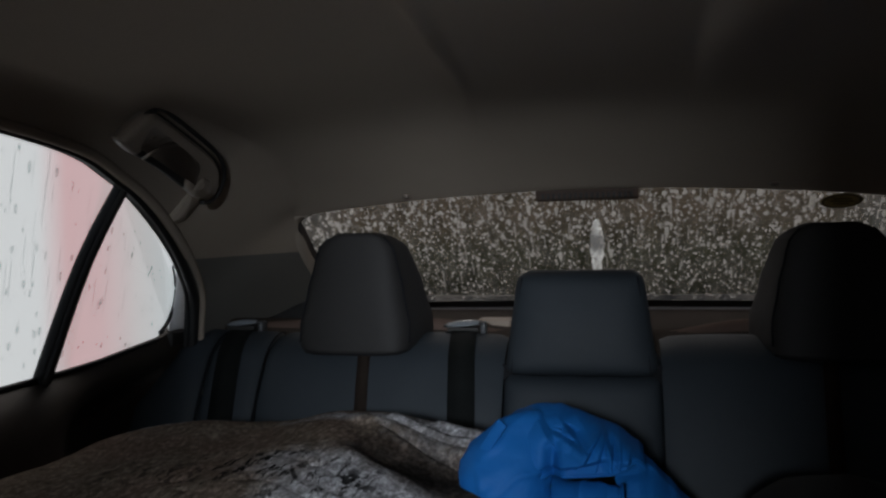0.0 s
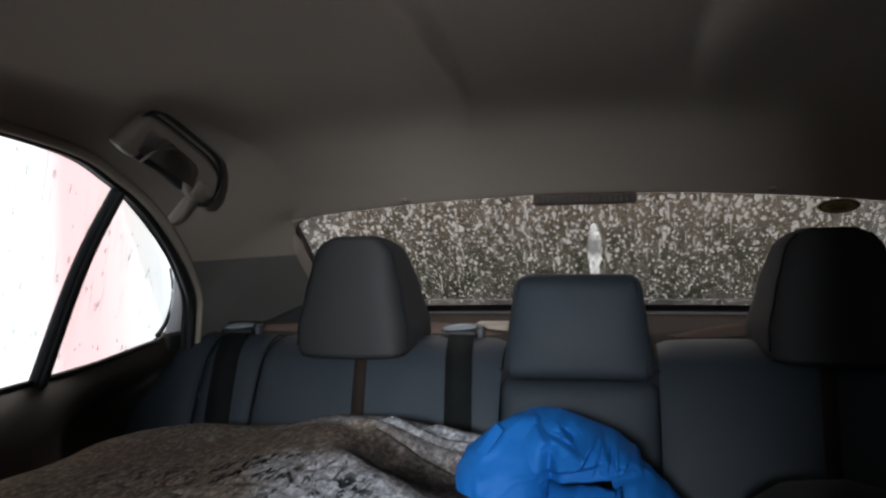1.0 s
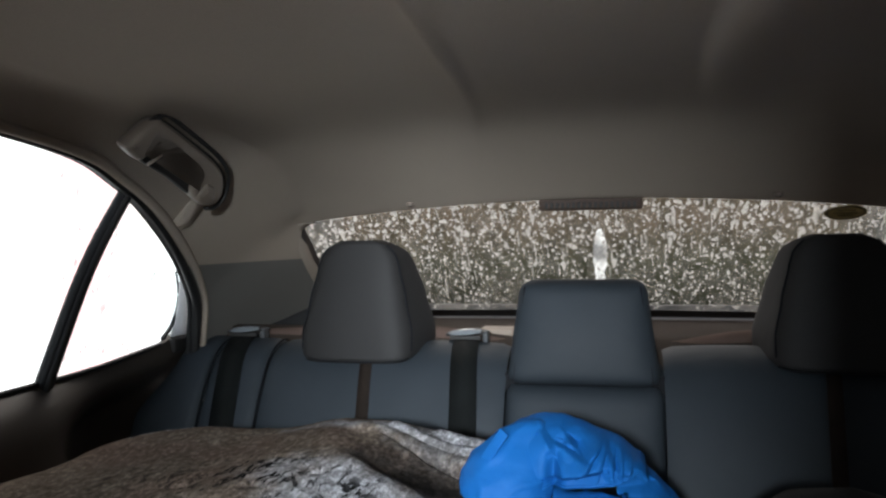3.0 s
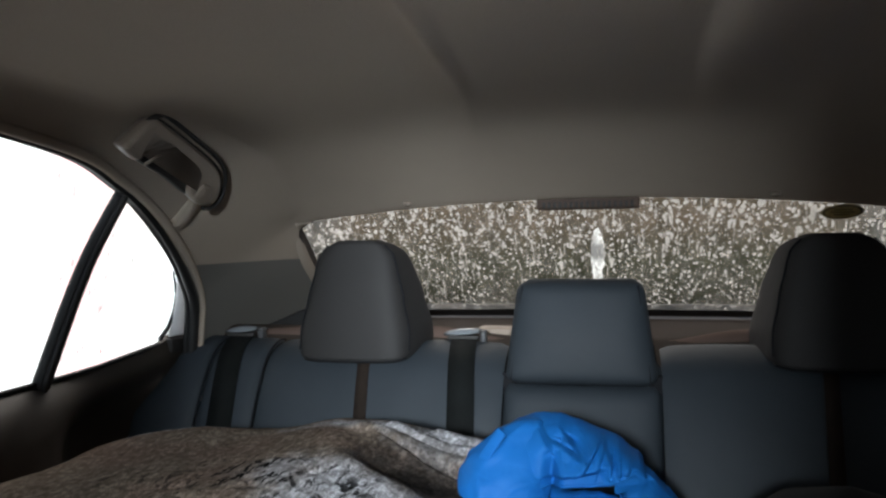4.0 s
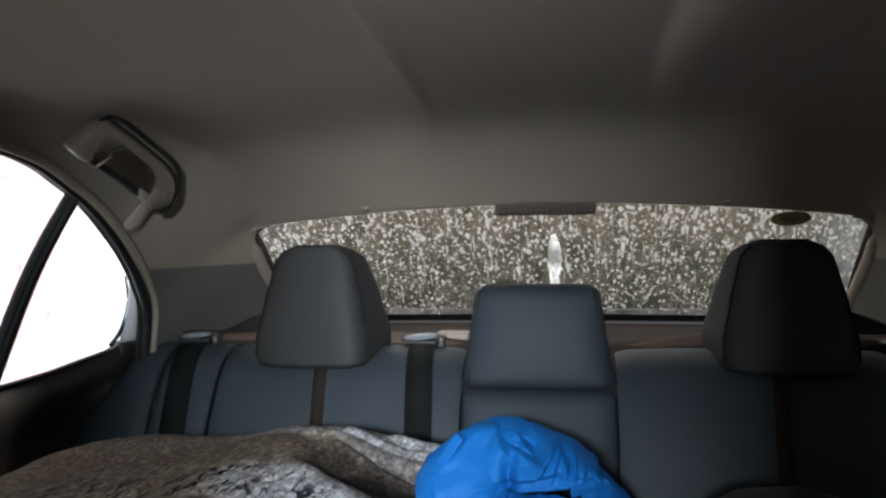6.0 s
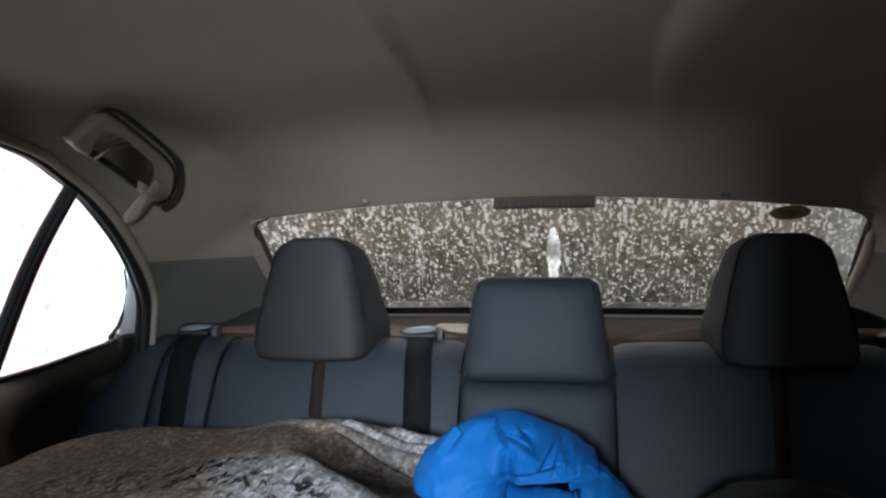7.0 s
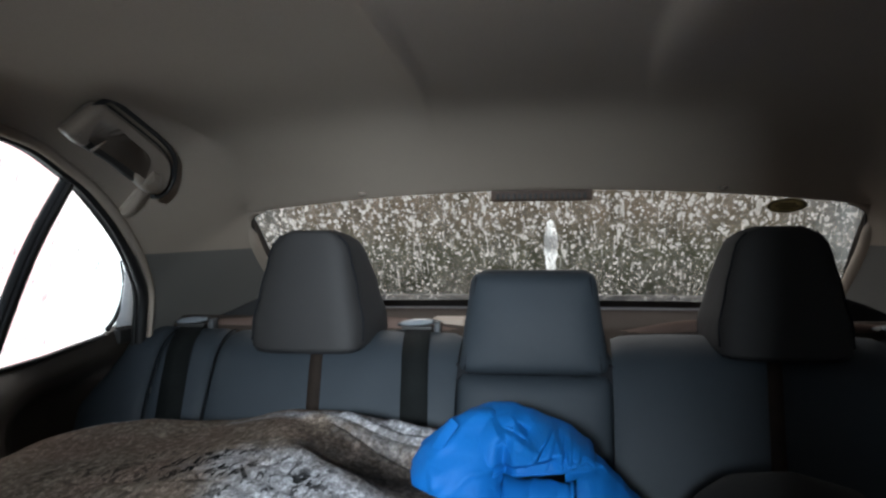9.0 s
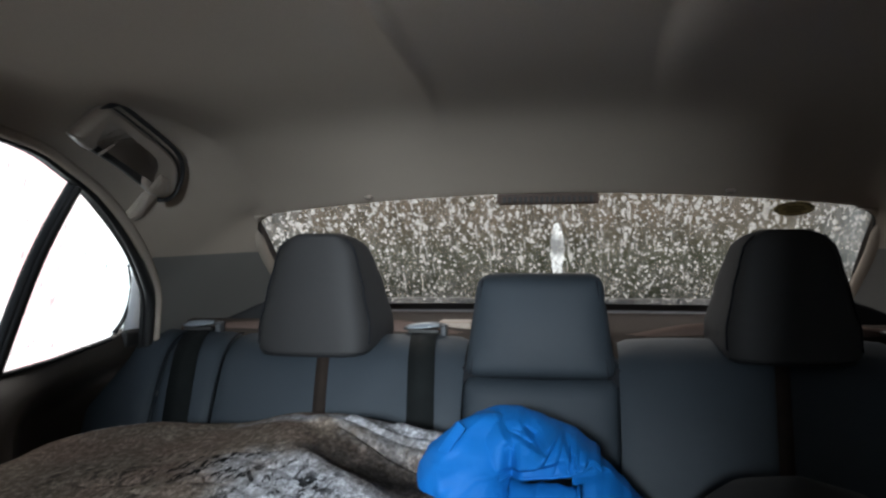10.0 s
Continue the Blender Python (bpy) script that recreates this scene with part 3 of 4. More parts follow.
    bm.faces.new([bm.verts.new((side * x, y, z)) for x, y, z in quad])
    q = put("quarter_pane", facing(bm), GLASS, smooth=False)
    rows = []
    for i in range(25):
        y = -1.08 + 2.04 * i / 24
        top = along([(-1.1, 1.20), (0.0, 1.30), (0.5, 1.31), (0.81, 1.292), (0.96, 1.26)], y)
        rows.append([Vector((side * (0.730 - 0.095 * (j / 6) ** 1.15), y, 0.92 + (top - 0.92) * j / 6)) for j in range(7)])
    p = put("sliding_pane", facing(loft(rows, closed=False)), GLASS)
    q.visible_shadow = p.visible_shadow = False
    return d


door(-1, "door_1", "black plastic rear door panel with wet window beside the blanket")
door(1, "door_2", "black plastic rear door panel on the shaded side of the car")

skin = grid(lambda i, j: Vector((-0.60 + 1.2 * i, -1.1 + 2.5 * j, roof_z(-0.60 + 1.2 * i, min(1.42, -1.1 + 2.5 * j)) + 0.045)), 24, 30)
tagged(part("car_roof", skin, PAINT), "white painted car roof panel", "car roof", kind="structure")
deck = grid(lambda i, j: Vector((-0.74 + 1.48 * i, 1.97 + 0.45 * j, 0.945 - 0.03 * j * j - 0.06 * (2 * i - 1) ** 4)), 24, 10)
tagged(part("boot_lid", deck, PAINT), "white painted boot lid behind the rear window", "boot lid", kind="structure")

# ---- back window ----
RW_TOP, RW_BASE = (1.452, 1.268), (1.93, 0.988)


def rear_glass(u, v, out=0.0):
    """u: -1 to 1 across; v: 0 at the top, 1 at the base."""
    half = 0.60 + 0.07 * v
    x = u * half
    y = RW_TOP[0] + (RW_BASE[0] - RW_TOP[0]) * v - 0.07 * u * u * v
    z = RW_TOP[1] + (RW_BASE[1] - RW_TOP[1]) * v + 0.016 * math.sin(math.pi * v) - 0.045 * u * u * (1 - v)
    return Vector((x, y + 0.52 * out, z + 0.85 * out))


back = thing("window_1", "rear windscreen covered in soapy water drops and runs", "rear window", (0, 1.93, 0.972), kind="structure")
INV = Matrix.Translation((0, -1.93, -0.972))


def on_back(name, bm, mat, label="", smooth=True, kind=""):
    bmesh.ops.transform(bm, matrix=INV, verts=bm.verts)
    o = part(name, bm, mat, back, label, smooth)
    if kind:
        tagged(o, kind=kind)
    return o


pane = on_back("pane", facing(grid(lambda i, j: rear_glass(-1 + 2 * i, j), 32, 12)), GLASS)
pane.visible_shadow = False
film = on_back("water_film", grid(lambda i, j: rear_glass(-0.99 + 1.98 * i, 0.01 + 0.99 * j, 0.004), 32, 12), FILM, "streaky soapy water film")
for s in (-1, 1):
    on_back("glass_border", grid(lambda i, j: rear_glass(s * (0.962 + 0.038 * j), i, -0.003), 16, 2), FRIT, "black printed border")
    edge = [Vector((s * -p.x, p.y, p.z)) + Vector((-s * 0.001, 0.004, 0.003)) for p in TOP_L if p.y >= 1.425]
    on_back("side_gasket", tube(edge, 0.004, 6), RUBBER)
on_back("lower_border", grid(lambda i, j: rear_glass(-1 + 2 * i, 0.945 + 0.055 * j, -0.003), 32, 2), FRIT, "black printed border")
on_back("top_gasket", tube([Vector((x, 1.445, roof_z(x, 1.43) + 0.003)) for x in [-0.566 + 1.132 * i / 40 for i in range(41)]], 0.003, 6), RUBBER)


def drop_shape(bm, centre, across, down, out, w, h, thick, rng, n=9, drip=0.0):
    """One uneven dome of water, with an optional tail down the glass."""
    rows = []
    wob = [1 + rng.uniform(-0.06, 0.06) for _ in range(n)]
    for r, lift in ((1.0, 0.0), (0.82, 0.55), (0.45, 0.92)):
        row = []
        for i in range(n):
            a = 2 * math.pi * i / n
            c, s = math.cos(a) * w * r * wob[i], math.sin(a) * h * r * wob[i]
            if s > 0:
                s *= 1 + drip
                c *= 1 - 0.45 * min(1.0, drip) * math.sin(a)
            row.append(bm.verts.new(centre + across * c + down * s + out * thick * lift))
        rows.append(row)
    top = bm.verts.new(centre + out * thick)
    for a, b in zip(rows, rows[1:]):
        for i in range(n):
            bm.faces.new((a[i], a[(i + 1) % n], b[(i + 1) % n], b[i]))
    for i in range(n):
        bm.faces.new((rows[-1][i], rows[-1][(i + 1) % n], top))


def rear_drops():
    rng = random.Random(4)
    small, big = bmesh.new(), bmesh.new()
    out = Vector((0, 0.52, 0.85)).normalized()
    down = Vector((0, 0.85, -0.52)).normalized()
    across = Vector((1, 0, 0))
    def fall(u, v):
        """Water runs outwards a little on the crowned glass."""
        return Vector((0.32 * u * (0.60 + 0.07 * v), 0.85, -0.52)).normalized()

    for i in range(4300):
        u, v = rng.uniform(-0.97, 0.97), rng.uniform(0.0, 0.975)
        w = (0.0012 + 0.0026 * rng.random() ** 2.2) * (1.2 - 0.5 * v)
        drop_shape(small, rear_glass(u, v, 0.005), across, fall(u, v), out, w, w * rng.uniform(1.5, 2.1), w * 0.28, rng, 10, rng.choice((0, 0, 0, 0, 0, 0.5)))
    for i in range(220):
        u, v, w = rng.uniform(-0.97, 0.97), rng.uniform(0.0, 0.85), rng.uniform(0.0007, 0.0013)
        drop_shape(small, rear_glass(u, v, 0.005), across, fall(u, v), out, w, rng.uniform(0.010, 0.030), w * 0.3, rng, 8, rng.choice((0, 0.6)))
    for i in range(140):
        u, v = rng.uniform(-0.97, 0.97), 0.7 * rng.random() ** 2.6
        w = rng.uniform(0.0028, 0.0058)
        drop_shape(big, rear_glass(u, v, 0.005), across, fall(u, v), out, w, w * rng.uniform(1.4, 2.2), w * 0.25, rng, 14, rng.choice((0, 0, 0.3, 1.0, 2.2)))
    a = on_back("water_drops", small, FOAM, "small milky water drops", kind="stuff")
    b = on_back("foam_blobs", big, FOAM, "larger blobs of white foam", kind="stuff")


rear_drops()


def brake_lamp():
    lamp = thing("brake_lamp", "dark brown high-level brake lamp under the headliner's rear edge", "brake lamp", (0.004, 1.452, 1.236))
    part("housing", rounded_box((0.188, 0.03, 0.024), 0.005), LAMP, lamp)
    for i in range(17):
        part("lens_rib", rounded_box((0.006, 0.004, 0.012), 0.001, at=(-0.08 + 0.01 * i, -0.0155, -0.004), segments=1), DARK, lamp)


brake_lamp()


def headliner_clip(x):
    y = 1.405
    c = thing("headliner_clip", "small grey round clip on the headliner edge", "trim clip", (x, y, roof_z(x, y) - 0.002), group="headliner clips")
    rings = [ring((0, 0, -z), (1, 0, 0), (0, 1, 0), r, r, 14) for r, z in ((0.0085, -0.002), (0.0085, 0.002), (0.007, 0.004), (0.003, 0.005))]
    part("cap", loft(rings), HANDLE, c)
    part("slot", rounded_box((0.008, 0.002, 0.001), 0.0004, at=(0, 0, -0.0052), segments=1), DARK, c)


headliner_clip(-0.33)
headliner_clip(0.322)


def oval_sticker():
    s = thing("window_sticker", "oval ochre sticker with worn dark print on the rear window", "sticker", rear_glass(0.745, 0.135, -0.004))
    a, d = Vector((1, 0, 0)), Vector((0, 0.85, -0.52)).normalized()
    n = Vector((0, 0.52, 0.85)).normalized()
    part("sheet", loft([ring(n * z, a, d, 0.036, 0.024, 28) for z in (0.0, 0.0006)]), STICKER, s)
    bm = bmesh.new()
    for r0, r1 in ((0.030, 0.033),):
        o, i = ring(-n * 0.0008, a, d, r1, r1 * 0.66, 28), ring(-n * 0.0008, a, d, r0, r0 * 0.62, 28)
        ov, iv = [bm.verts.new(v) for v in o], [bm.verts.new(v) for v in i]
        for k in range(28):
            bm.faces.new((ov[k], ov[(k + 1) % 28], iv[(k + 1) % 28], iv[k]))
    part("print_ring", bm, MARK, s)
    for k, w in enumerate((0.030, 0.040, 0.026)):
        bm = bmesh.new()
        c = d * (-0.008 + 0.008 * k) - n * 0.0009
        bm.faces.new([bm.verts.new(c + a * sx * w / 2 + d * sy * 0.002) for sx, sy in ((-1, -1), (1, -1), (1, 1), (-1, 1))])
        part("print_bar", bm, MARK, s)


oval_sticker()

# ---- parcel shelf, walls that close the body, unseen panels that shape the light ----
shelf_prof = [(1.30, 0.93), (1.315, 0.975), (1.34, 0.990), (1.38, 0.992), (1.45, 0.984), (1.6, 0.980), (1.75, 0.980), (1.90, 0.978), (1.97, 0.975)]
shelf_prof = spline([(0, y, z) for y, z in shelf_prof], 30)
shelf = tagged(part("parcel_shelf", grid(lambda i, j: Vector((-0.70 + 1.4 * i, shelf_prof[round(j * 30)].y, shelf_prof[round(j * 30)].z + (0.004 + 0.016 * smoothstep(0.12, 0.28, abs(-0.7 + 1.4 * i))) * smoothstep(1.31, 1.345, shelf_prof[round(j * 30)].y) * (1 - smoothstep(1.37, 1.43, shelf_prof[round(j * 30)].y)))), 40, 30), SHELF),
               "brown carpeted parcel shelf below the rear window", "parcel shelf", kind="structure")
roll_pts = [Vector((-0.70 + 0.02 * i, 1.345, 0.977 + 0.021 * smoothstep(0.12, 0.27, abs(-0.70 + 0.02 * i)) - 0.006 * smoothstep(0.42, 0.60, abs(-0.70 + 0.02 * i)))) for i in range(71)]
tagged(part("trim", tube(roll_pts, 0.017, 14), ROLL), "pinkish-brown carpet roll along the shelf's front edge", "shelf trim", kind="structure")
flap = thing("anchor_cover", "small beige plastic cover on the parcel shelf", "anchor cover", (-0.165, 1.415, 0.992))
part("lid", rounded_box((0.062, 0.05, 0.016), 0.005, at=(0, 0, 0.008)), FLAP, flap)
part("hinge", tube([(-0.028, 0.024, 0.012), (0.028, 0.024, 0.012)], 0.003, 8), FLAP, flap)

for s in (-1, 1):
    # dark foot of the rear pillar's trim, rising behind the shelf's front edge
    foot = spline([(0.70, 1.375, 0.995), (0.62, 1.39, 1.008), (0.545, 1.41, 1.040), (0.48, 1.43, 1.056), (0.42, 1.45, 1.050), (0.37, 1.47, 1.005)], 24)
    bm = loft([[Vector((s * p.x, p.y + dy, p.z + dz)) for dy, dz in ((0.0, -0.09), (0.0, -0.006), (0.004, 0.0), (0.012, 0.0), (0.03, -0.02))] for p in foot], closed=False)
    tagged(part("trim", bm, BAG), "dark plastic foot of the rear pillar trim on the shelf", "pillar trim", kind="structure")
    edge = [Vector((s * -p.x, p.y, p.z)) + Vector((s * 0.010, -0.002, 0.002)) for p in TOP_L if p.y >= 1.425]
    tagged(part("trim", tube(edge, lambda q: 0.003 + 0.014 * smoothstep(0.0, 0.25, q), 12), HEADLINER), "rolled felt edge beside the rear window", "window trim", kind="structure")
tagged(part("floor", rounded_box((1.5, 3.4, 0.05), 0.01, at=(0, 0.3, 0.225)), CARPET), "dark carpeted car floor", "floor", kind="structure")
tagged(part("wall_rear", rounded_box((1.5, 0.03, 0.72), 0.005, at=(0, 1.99, 0.60)), DARK), "plain dark panel closing the boot", "wall", kind="structure")
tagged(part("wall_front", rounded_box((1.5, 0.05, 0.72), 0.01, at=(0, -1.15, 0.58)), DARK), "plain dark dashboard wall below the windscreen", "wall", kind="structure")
# unseen panels, added so that only a slot of the lamp's light passes
for name, x0, x1, z1 in (("light_stop_1", -0.70, -0.074, 1.345), ("light_stop_2", 0.045, 0.70, 1.345)):
    tagged(part(name, rounded_box((x1 - x0, 0.10, z1 - 0.25), 0.04, at=((x0 + x1) / 2, -0.22, (z1 + 0.25) / 2)), DARK), "plain dark panel added out of view to narrow the front light", "wall", kind="structure")
# unseen bar, tilted to shade the ceiling more on the left
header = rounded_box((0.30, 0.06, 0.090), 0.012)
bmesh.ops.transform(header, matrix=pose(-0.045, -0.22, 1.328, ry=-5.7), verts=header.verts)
tagged(part("light_stop_3", header, DARK), "plain dark bar added out of view to keep front light off the ceiling", "wall", kind="structure")
# unseen panels, added to stop light from the front side windows
for name, s in (("side_light_stop_1", -1), ("side_light_stop_2", 1)):
    tagged(part(name, rounded_box((0.03, 1.45, 1.05), 0.005, at=(s * 0.70, -0.38, 0.77)), DARK), "plain dark side panel added out of view to block front window light", "wall", kind="structure")
for s in (-1, 1):
    tagged(part("wall_side", rounded_box((0.03, 0.75, 0.78), 0.005, at=(s * 0.735, 1.63, 0.60)), DARK), "plain dark side panel behind the door", "wall", kind="structure")
    bm = loft([[Vector((s * 0.70, 1.25, 0.25)), Vector((s * 0.70, 1.25, 1.0))], [Vector((s * 0.735, 1.27, 0.25)), Vector((s * 0.735, 1.27, 1.0))]], closed=False)
    tagged(part("wall_edge", bm, DARK), "dark edge of the rear door opening", "wall", kind="structure")

# ---- grab handle ----
def closed_curve(points, n):
    """n points along a smooth closed curve through the given ones."""
    p, m = [Vector(q) for q in points], len(points)
    out = []
    for i in range(n):
        k, f = int(i * m / n), i * m / n % 1.0
        a, b, c, d = p[k - 1], p[k], p[(k + 1) % m], p[(k + 2) % m]
        out.append(0.5 * (2 * b + (c - a) * f + (2 * a - 5 * b + 4 * c - d) * f * f + (3 * b - a - 3 * c + d) * f ** 3))
    return out


SLANT_UP, SLANT_IN = Vector((0.431, 0, 0.902)), Vector((0.902, 0, -0.431))


def on_slant(q, height=0.0):
    """A point of the slanting plane above the door: along the car, up the slope, proud of it."""
    return Vector((0, q[0], 0)) + SLANT_UP * q[1] + SLANT_IN * height


def moulding(outline, thick, edge, sink=0.0, n=132, crown=0.0):
    """A moulded plate with a smooth outline and a fully rounded rim."""
    pts = closed_curve(outline, n)
    area = sum(a.x * b.y - b.x * a.y for a, b in zip(pts, pts[1:] + pts[:1]))
    sign = 1 if area > 0 else -1
    nrm = []
    for i in range(n):
        t = (pts[(i + 2) % n] - pts[i - 2]).normalized()
        nrm.append(Vector((-t.y, t.x)) * sign)
    rings = [(0.002, -thick), (0.0, -thick * 0.6)] + [(edge * (1 - math.cos(a)), -edge * (1 - math.sin(a))) for a in [radians(90) * k / 6 for k in range(7)]]
    rings.append((edge * 1.35, crown))
    bm = loft([[on_slant(p + q * inset, h - sink) for p, q in zip(pts, nrm)] for inset, h in rings])
    bmesh.ops.triangulate(bm, faces=[f for f in bm.faces if len(f.verts) > 4])
    bmesh.ops.recalc_face_normals(bm, faces=bm.faces)
    return bm


def grab_handle():
    h = thing("grab_handle", "folded grey plastic grab handle above the rear door", "grab handle", (-0.5240, 0.937, 1.2805))
    h.scale = (0.974, 0.974, 0.974)
    grip = [(-0.114, 0.000), (-0.104, 0.013), (-0.092, 0.029), (-0.082, 0.038), (-0.070, 0.043), (-0.050, 0.040), (0.006, 0.027), (0.078, 0.009), (0.118, -0.005),
            (0.140, -0.020), (0.151, -0.040), (0.150, -0.056), (0.139, -0.065), (0.118, -0.067), (0.098, -0.063), (0.082, -0.058), (0.070, -0.048), (0.067, -0.036),
            (0.067, -0.026), (0.060, -0.020), (0.046, -0.014), (0.020, -0.007), (-0.022, 0.005), (-0.040, 0.010), (-0.053, 0.007), (-0.063, -0.001), (-0.070, -0.009),
            (-0.076, -0.015), (-0.086, -0.015), (-0.098, -0.011), (-0.109, -0.007)]
    part("grip", moulding(grip, 0.022, 0.0085, n=186, crown=0.0006), HANDLE, h)
    outer = [Vector(q) for q in grip[:14]]
    # pan of the pocket behind the grip and a black tube round its outer side, both coloured dark to paint shade
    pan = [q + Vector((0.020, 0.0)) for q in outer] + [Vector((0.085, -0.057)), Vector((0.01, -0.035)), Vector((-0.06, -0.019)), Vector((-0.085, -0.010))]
    part("recess", moulding(pan, 0.020, 0.003, sink=0.012), DARK, h, "dark pan painted as the shaded pocket behind the grip", smooth=False)
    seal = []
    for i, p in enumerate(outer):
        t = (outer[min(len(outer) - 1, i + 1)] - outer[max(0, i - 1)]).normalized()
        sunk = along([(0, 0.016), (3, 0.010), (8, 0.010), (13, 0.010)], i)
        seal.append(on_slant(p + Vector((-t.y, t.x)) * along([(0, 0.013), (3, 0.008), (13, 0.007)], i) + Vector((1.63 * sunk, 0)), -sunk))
    part("pocket_shade", tube(spline(seal, 90), 0.0036, 10), RUBBER, h, "black tube painted as the shadow gap round the pocket")
    part("hinge_cap", moulding([(0.079, -0.050), (0.084, -0.036), (0.092, -0.029), (0.104, -0.030), (0.118, -0.034), (0.130, -0.050), (0.128, -0.062), (0.112, -0.066), (0.096, -0.064), (0.085, -0.059)], 0.022, 0.0085, sink=-0.004, n=64, crown=0.002), HANDLE, h, "rounded hinge cap")
    part("hinge_pin", tube([on_slant((-0.066, -0.018), 0.000), on_slant((-0.047, -0.001), 0.002)], 0.0024, 8), HANDLE, h, "shiny hinge pin")
    # pad added to show the lining's crease as a lit band
    part("crease_pad", moulding([(0.155, -0.070), (0.184, -0.072), (0.203, -0.075), (0.189, -0.100), (0.173, -0.122), (0.151, -0.127), (0.133, -0.122), (0.143, -0.097)], 0.012, 0.006, sink=0.045, n=64, crown=0.003), HEADLINER, h, "small felt pad added for the lit crease of the lining below the grip")
    return h


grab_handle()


# ---- rear bench ----
FACE = [(0.40, 0.985), (0.55, 1.045), (0.70, 1.105), (0.80, 1.145), (0.88, 1.180), (0.93, 1.208), (0.965, 1.235), (0.985, 1.270), (0.990, 1.305), (0.975, 1.345), (0.93, 1.36)]


def back_panel(x0, x1, crown=0.005, groove=0.005, z_top=0.0, n=26, flare=0.0):
    """One padded panel of the backrest between x0 and x1, rolled over at the top."""
    prof = spline([(0, y, z + (z_top if z > 0.6 else 0)) for z, y in FACE], 44)

    def f(i, j):
        p = prof[round(j * 44)]
        a = prof[max(0, round(j * 44) - 1)]
        b = prof[min(44, round(j * 44) + 1)]
        t = (b - a).normalized()
        nrm = Vector((0, -t.z, t.y))
        e = abs(2 * i - 1)
        puff = crown * (1 - e ** 4) - groove * smoothstep(0.93, 1.0, e) ** 2
        puff += 0.0018 * noise.noise(Vector((x0 + (x1 - x0) * i, p.y, p.z)) * 11.0)
        x = x0 + (x1 - x0) * i
        x += math.copysign(flare * max(0.0, (abs(x) - 0.646) / 0.069) * smoothstep(0.97, 0.84, p.z), x)
        return Vector((x, p.y, p.z)) + nrm * puff

    return grid(f, n, 44)


def headrest(x, parent):
    """A tapering, round-shouldered head restraint, with piping along the edge of its front face."""
    z0, z1 = 0.977, 1.170
    rings, front = [], {1: [], -1: []}
    for i in range(23):
        s = i / 22
        w = along([(0.0, 0.100), (0.04, 0.108), (0.20, 0.1075), (0.50, 0.093), (0.75, 0.079), (0.86, 0.072), (0.93, 0.061), (0.97, 0.050), (1.0, 0.034)], s)
        y = 1.203 + 0.018 * s
        d = along([(0.0, 0.066), (0.08, 0.076), (0.6, 0.064), (0.9, 0.046), (1.0, 0.022)], s)
        z = z0 + (z1 - z0) * (s if s < 0.9 else 0.9 + (s - 0.9) * (1.0 - 0.1 * (s - 0.9)))
        r = []
        for k in range(64):
            a = 2 * math.pi * (k + 0.5) / 64
            c, q = math.cos(a), math.sin(a)
            px = w * math.copysign(abs(c) ** 0.45, c)
            py = d * math.copysign(abs(q) ** 0.42, q)
            px *= 1.0 + 0.03 * (py / d * 0.5 + 0.5) * (1 - 0.5 * s)
            if px * x < 0:
                px *= 1 - 0.155 * smoothstep(1.0, -0.85, py / d) * (1 - 0.45 * s)
            puff = 0.006 * (1 - (px / w) ** 2) * math.sin(math.pi * min(1.0, 0.15 + 0.85 * s)) if q < 0 else 0.0
            r.append(Vector((x + px, y + d + py - puff, z + 0.010 * (py / d) * (1 - s))))
        rings.append(r)
        for sg in (1, -1):
            narrow = 1 - 0.140 * (1 - 0.45 * s) if sg * x < 0 else 1.0
            front[sg].append(Vector((x + sg * w * 0.955 * narrow, y + d * 0.29 - 0.0022, z)))
    cushion = part("headrest", loft(rings), SOFT, parent)
    for sg in (1, -1):
        part("piping", tube(front[sg][1:-1], 0.0017, 6), PIPING, cushion)
    part("lower_piping", tube([Vector((x - 0.088 + 0.176 * i / 20, 1.2005 + 0.010 * abs(i / 10 - 1) ** 4, 0.9690 + 0.006 * abs(i / 10 - 1) ** 4)) for i in range(21)], 0.0013, 6), PIPING, cushion)
    for sg in (1, -1):
        part("post", tube([(x + sg * 0.05, 1.305, 0.95), (x + sg * 0.05, 1.305, 0.975)], 0.006, 10), DARK, cushion)


def strip_down_face(x_top, x_low, width, z_low, lift, from_z=0.985):
    """A flat band that follows the backrest's face from the top to z_low."""
    prof = spline([(0, y, z) for z, y in FACE], 88)
    pts = [p for p in prof if p.z >= z_low and p.y <= 1.315]
    up = []
    for i, p in enumerate(pts):
        a, b = pts[max(0, i - 1)], pts[min(len(pts) - 1, i + 1)]
        t = (b - a).normalized()
        s = 1 - i / (len(pts) - 1)
        up.append((p + Vector((0, -t.z, t.y)) * lift, x_top + (x_low - x_top) * s, Vector((0, -t.z, t.y))))
    up = [u for u in up if u[0].z <= from_z + 0.03]
    return loft([[Vector((x - width / 2, p.y, p.z)), Vector((x + width / 2, p.y, p.z)), Vector((x + width / 2, p.y, p.z)) - n * 0.002, Vector((x - width / 2, p.y, p.z)) - n * 0.002] for p, x, n in up])


bench = thing("rear_seat", "black leather rear bench seat with three headrests", "car seat", (0, 1.05, 0.25))
BI = Matrix.Translation((0, -1.05, -0.25))


def to_bench(root):
    """Moves what was built in the car's own coordinates under the bench's base."""
    for o in root.children:
        o.data.transform(BI)
        for c in o.children:
            c.data.transform(BI)


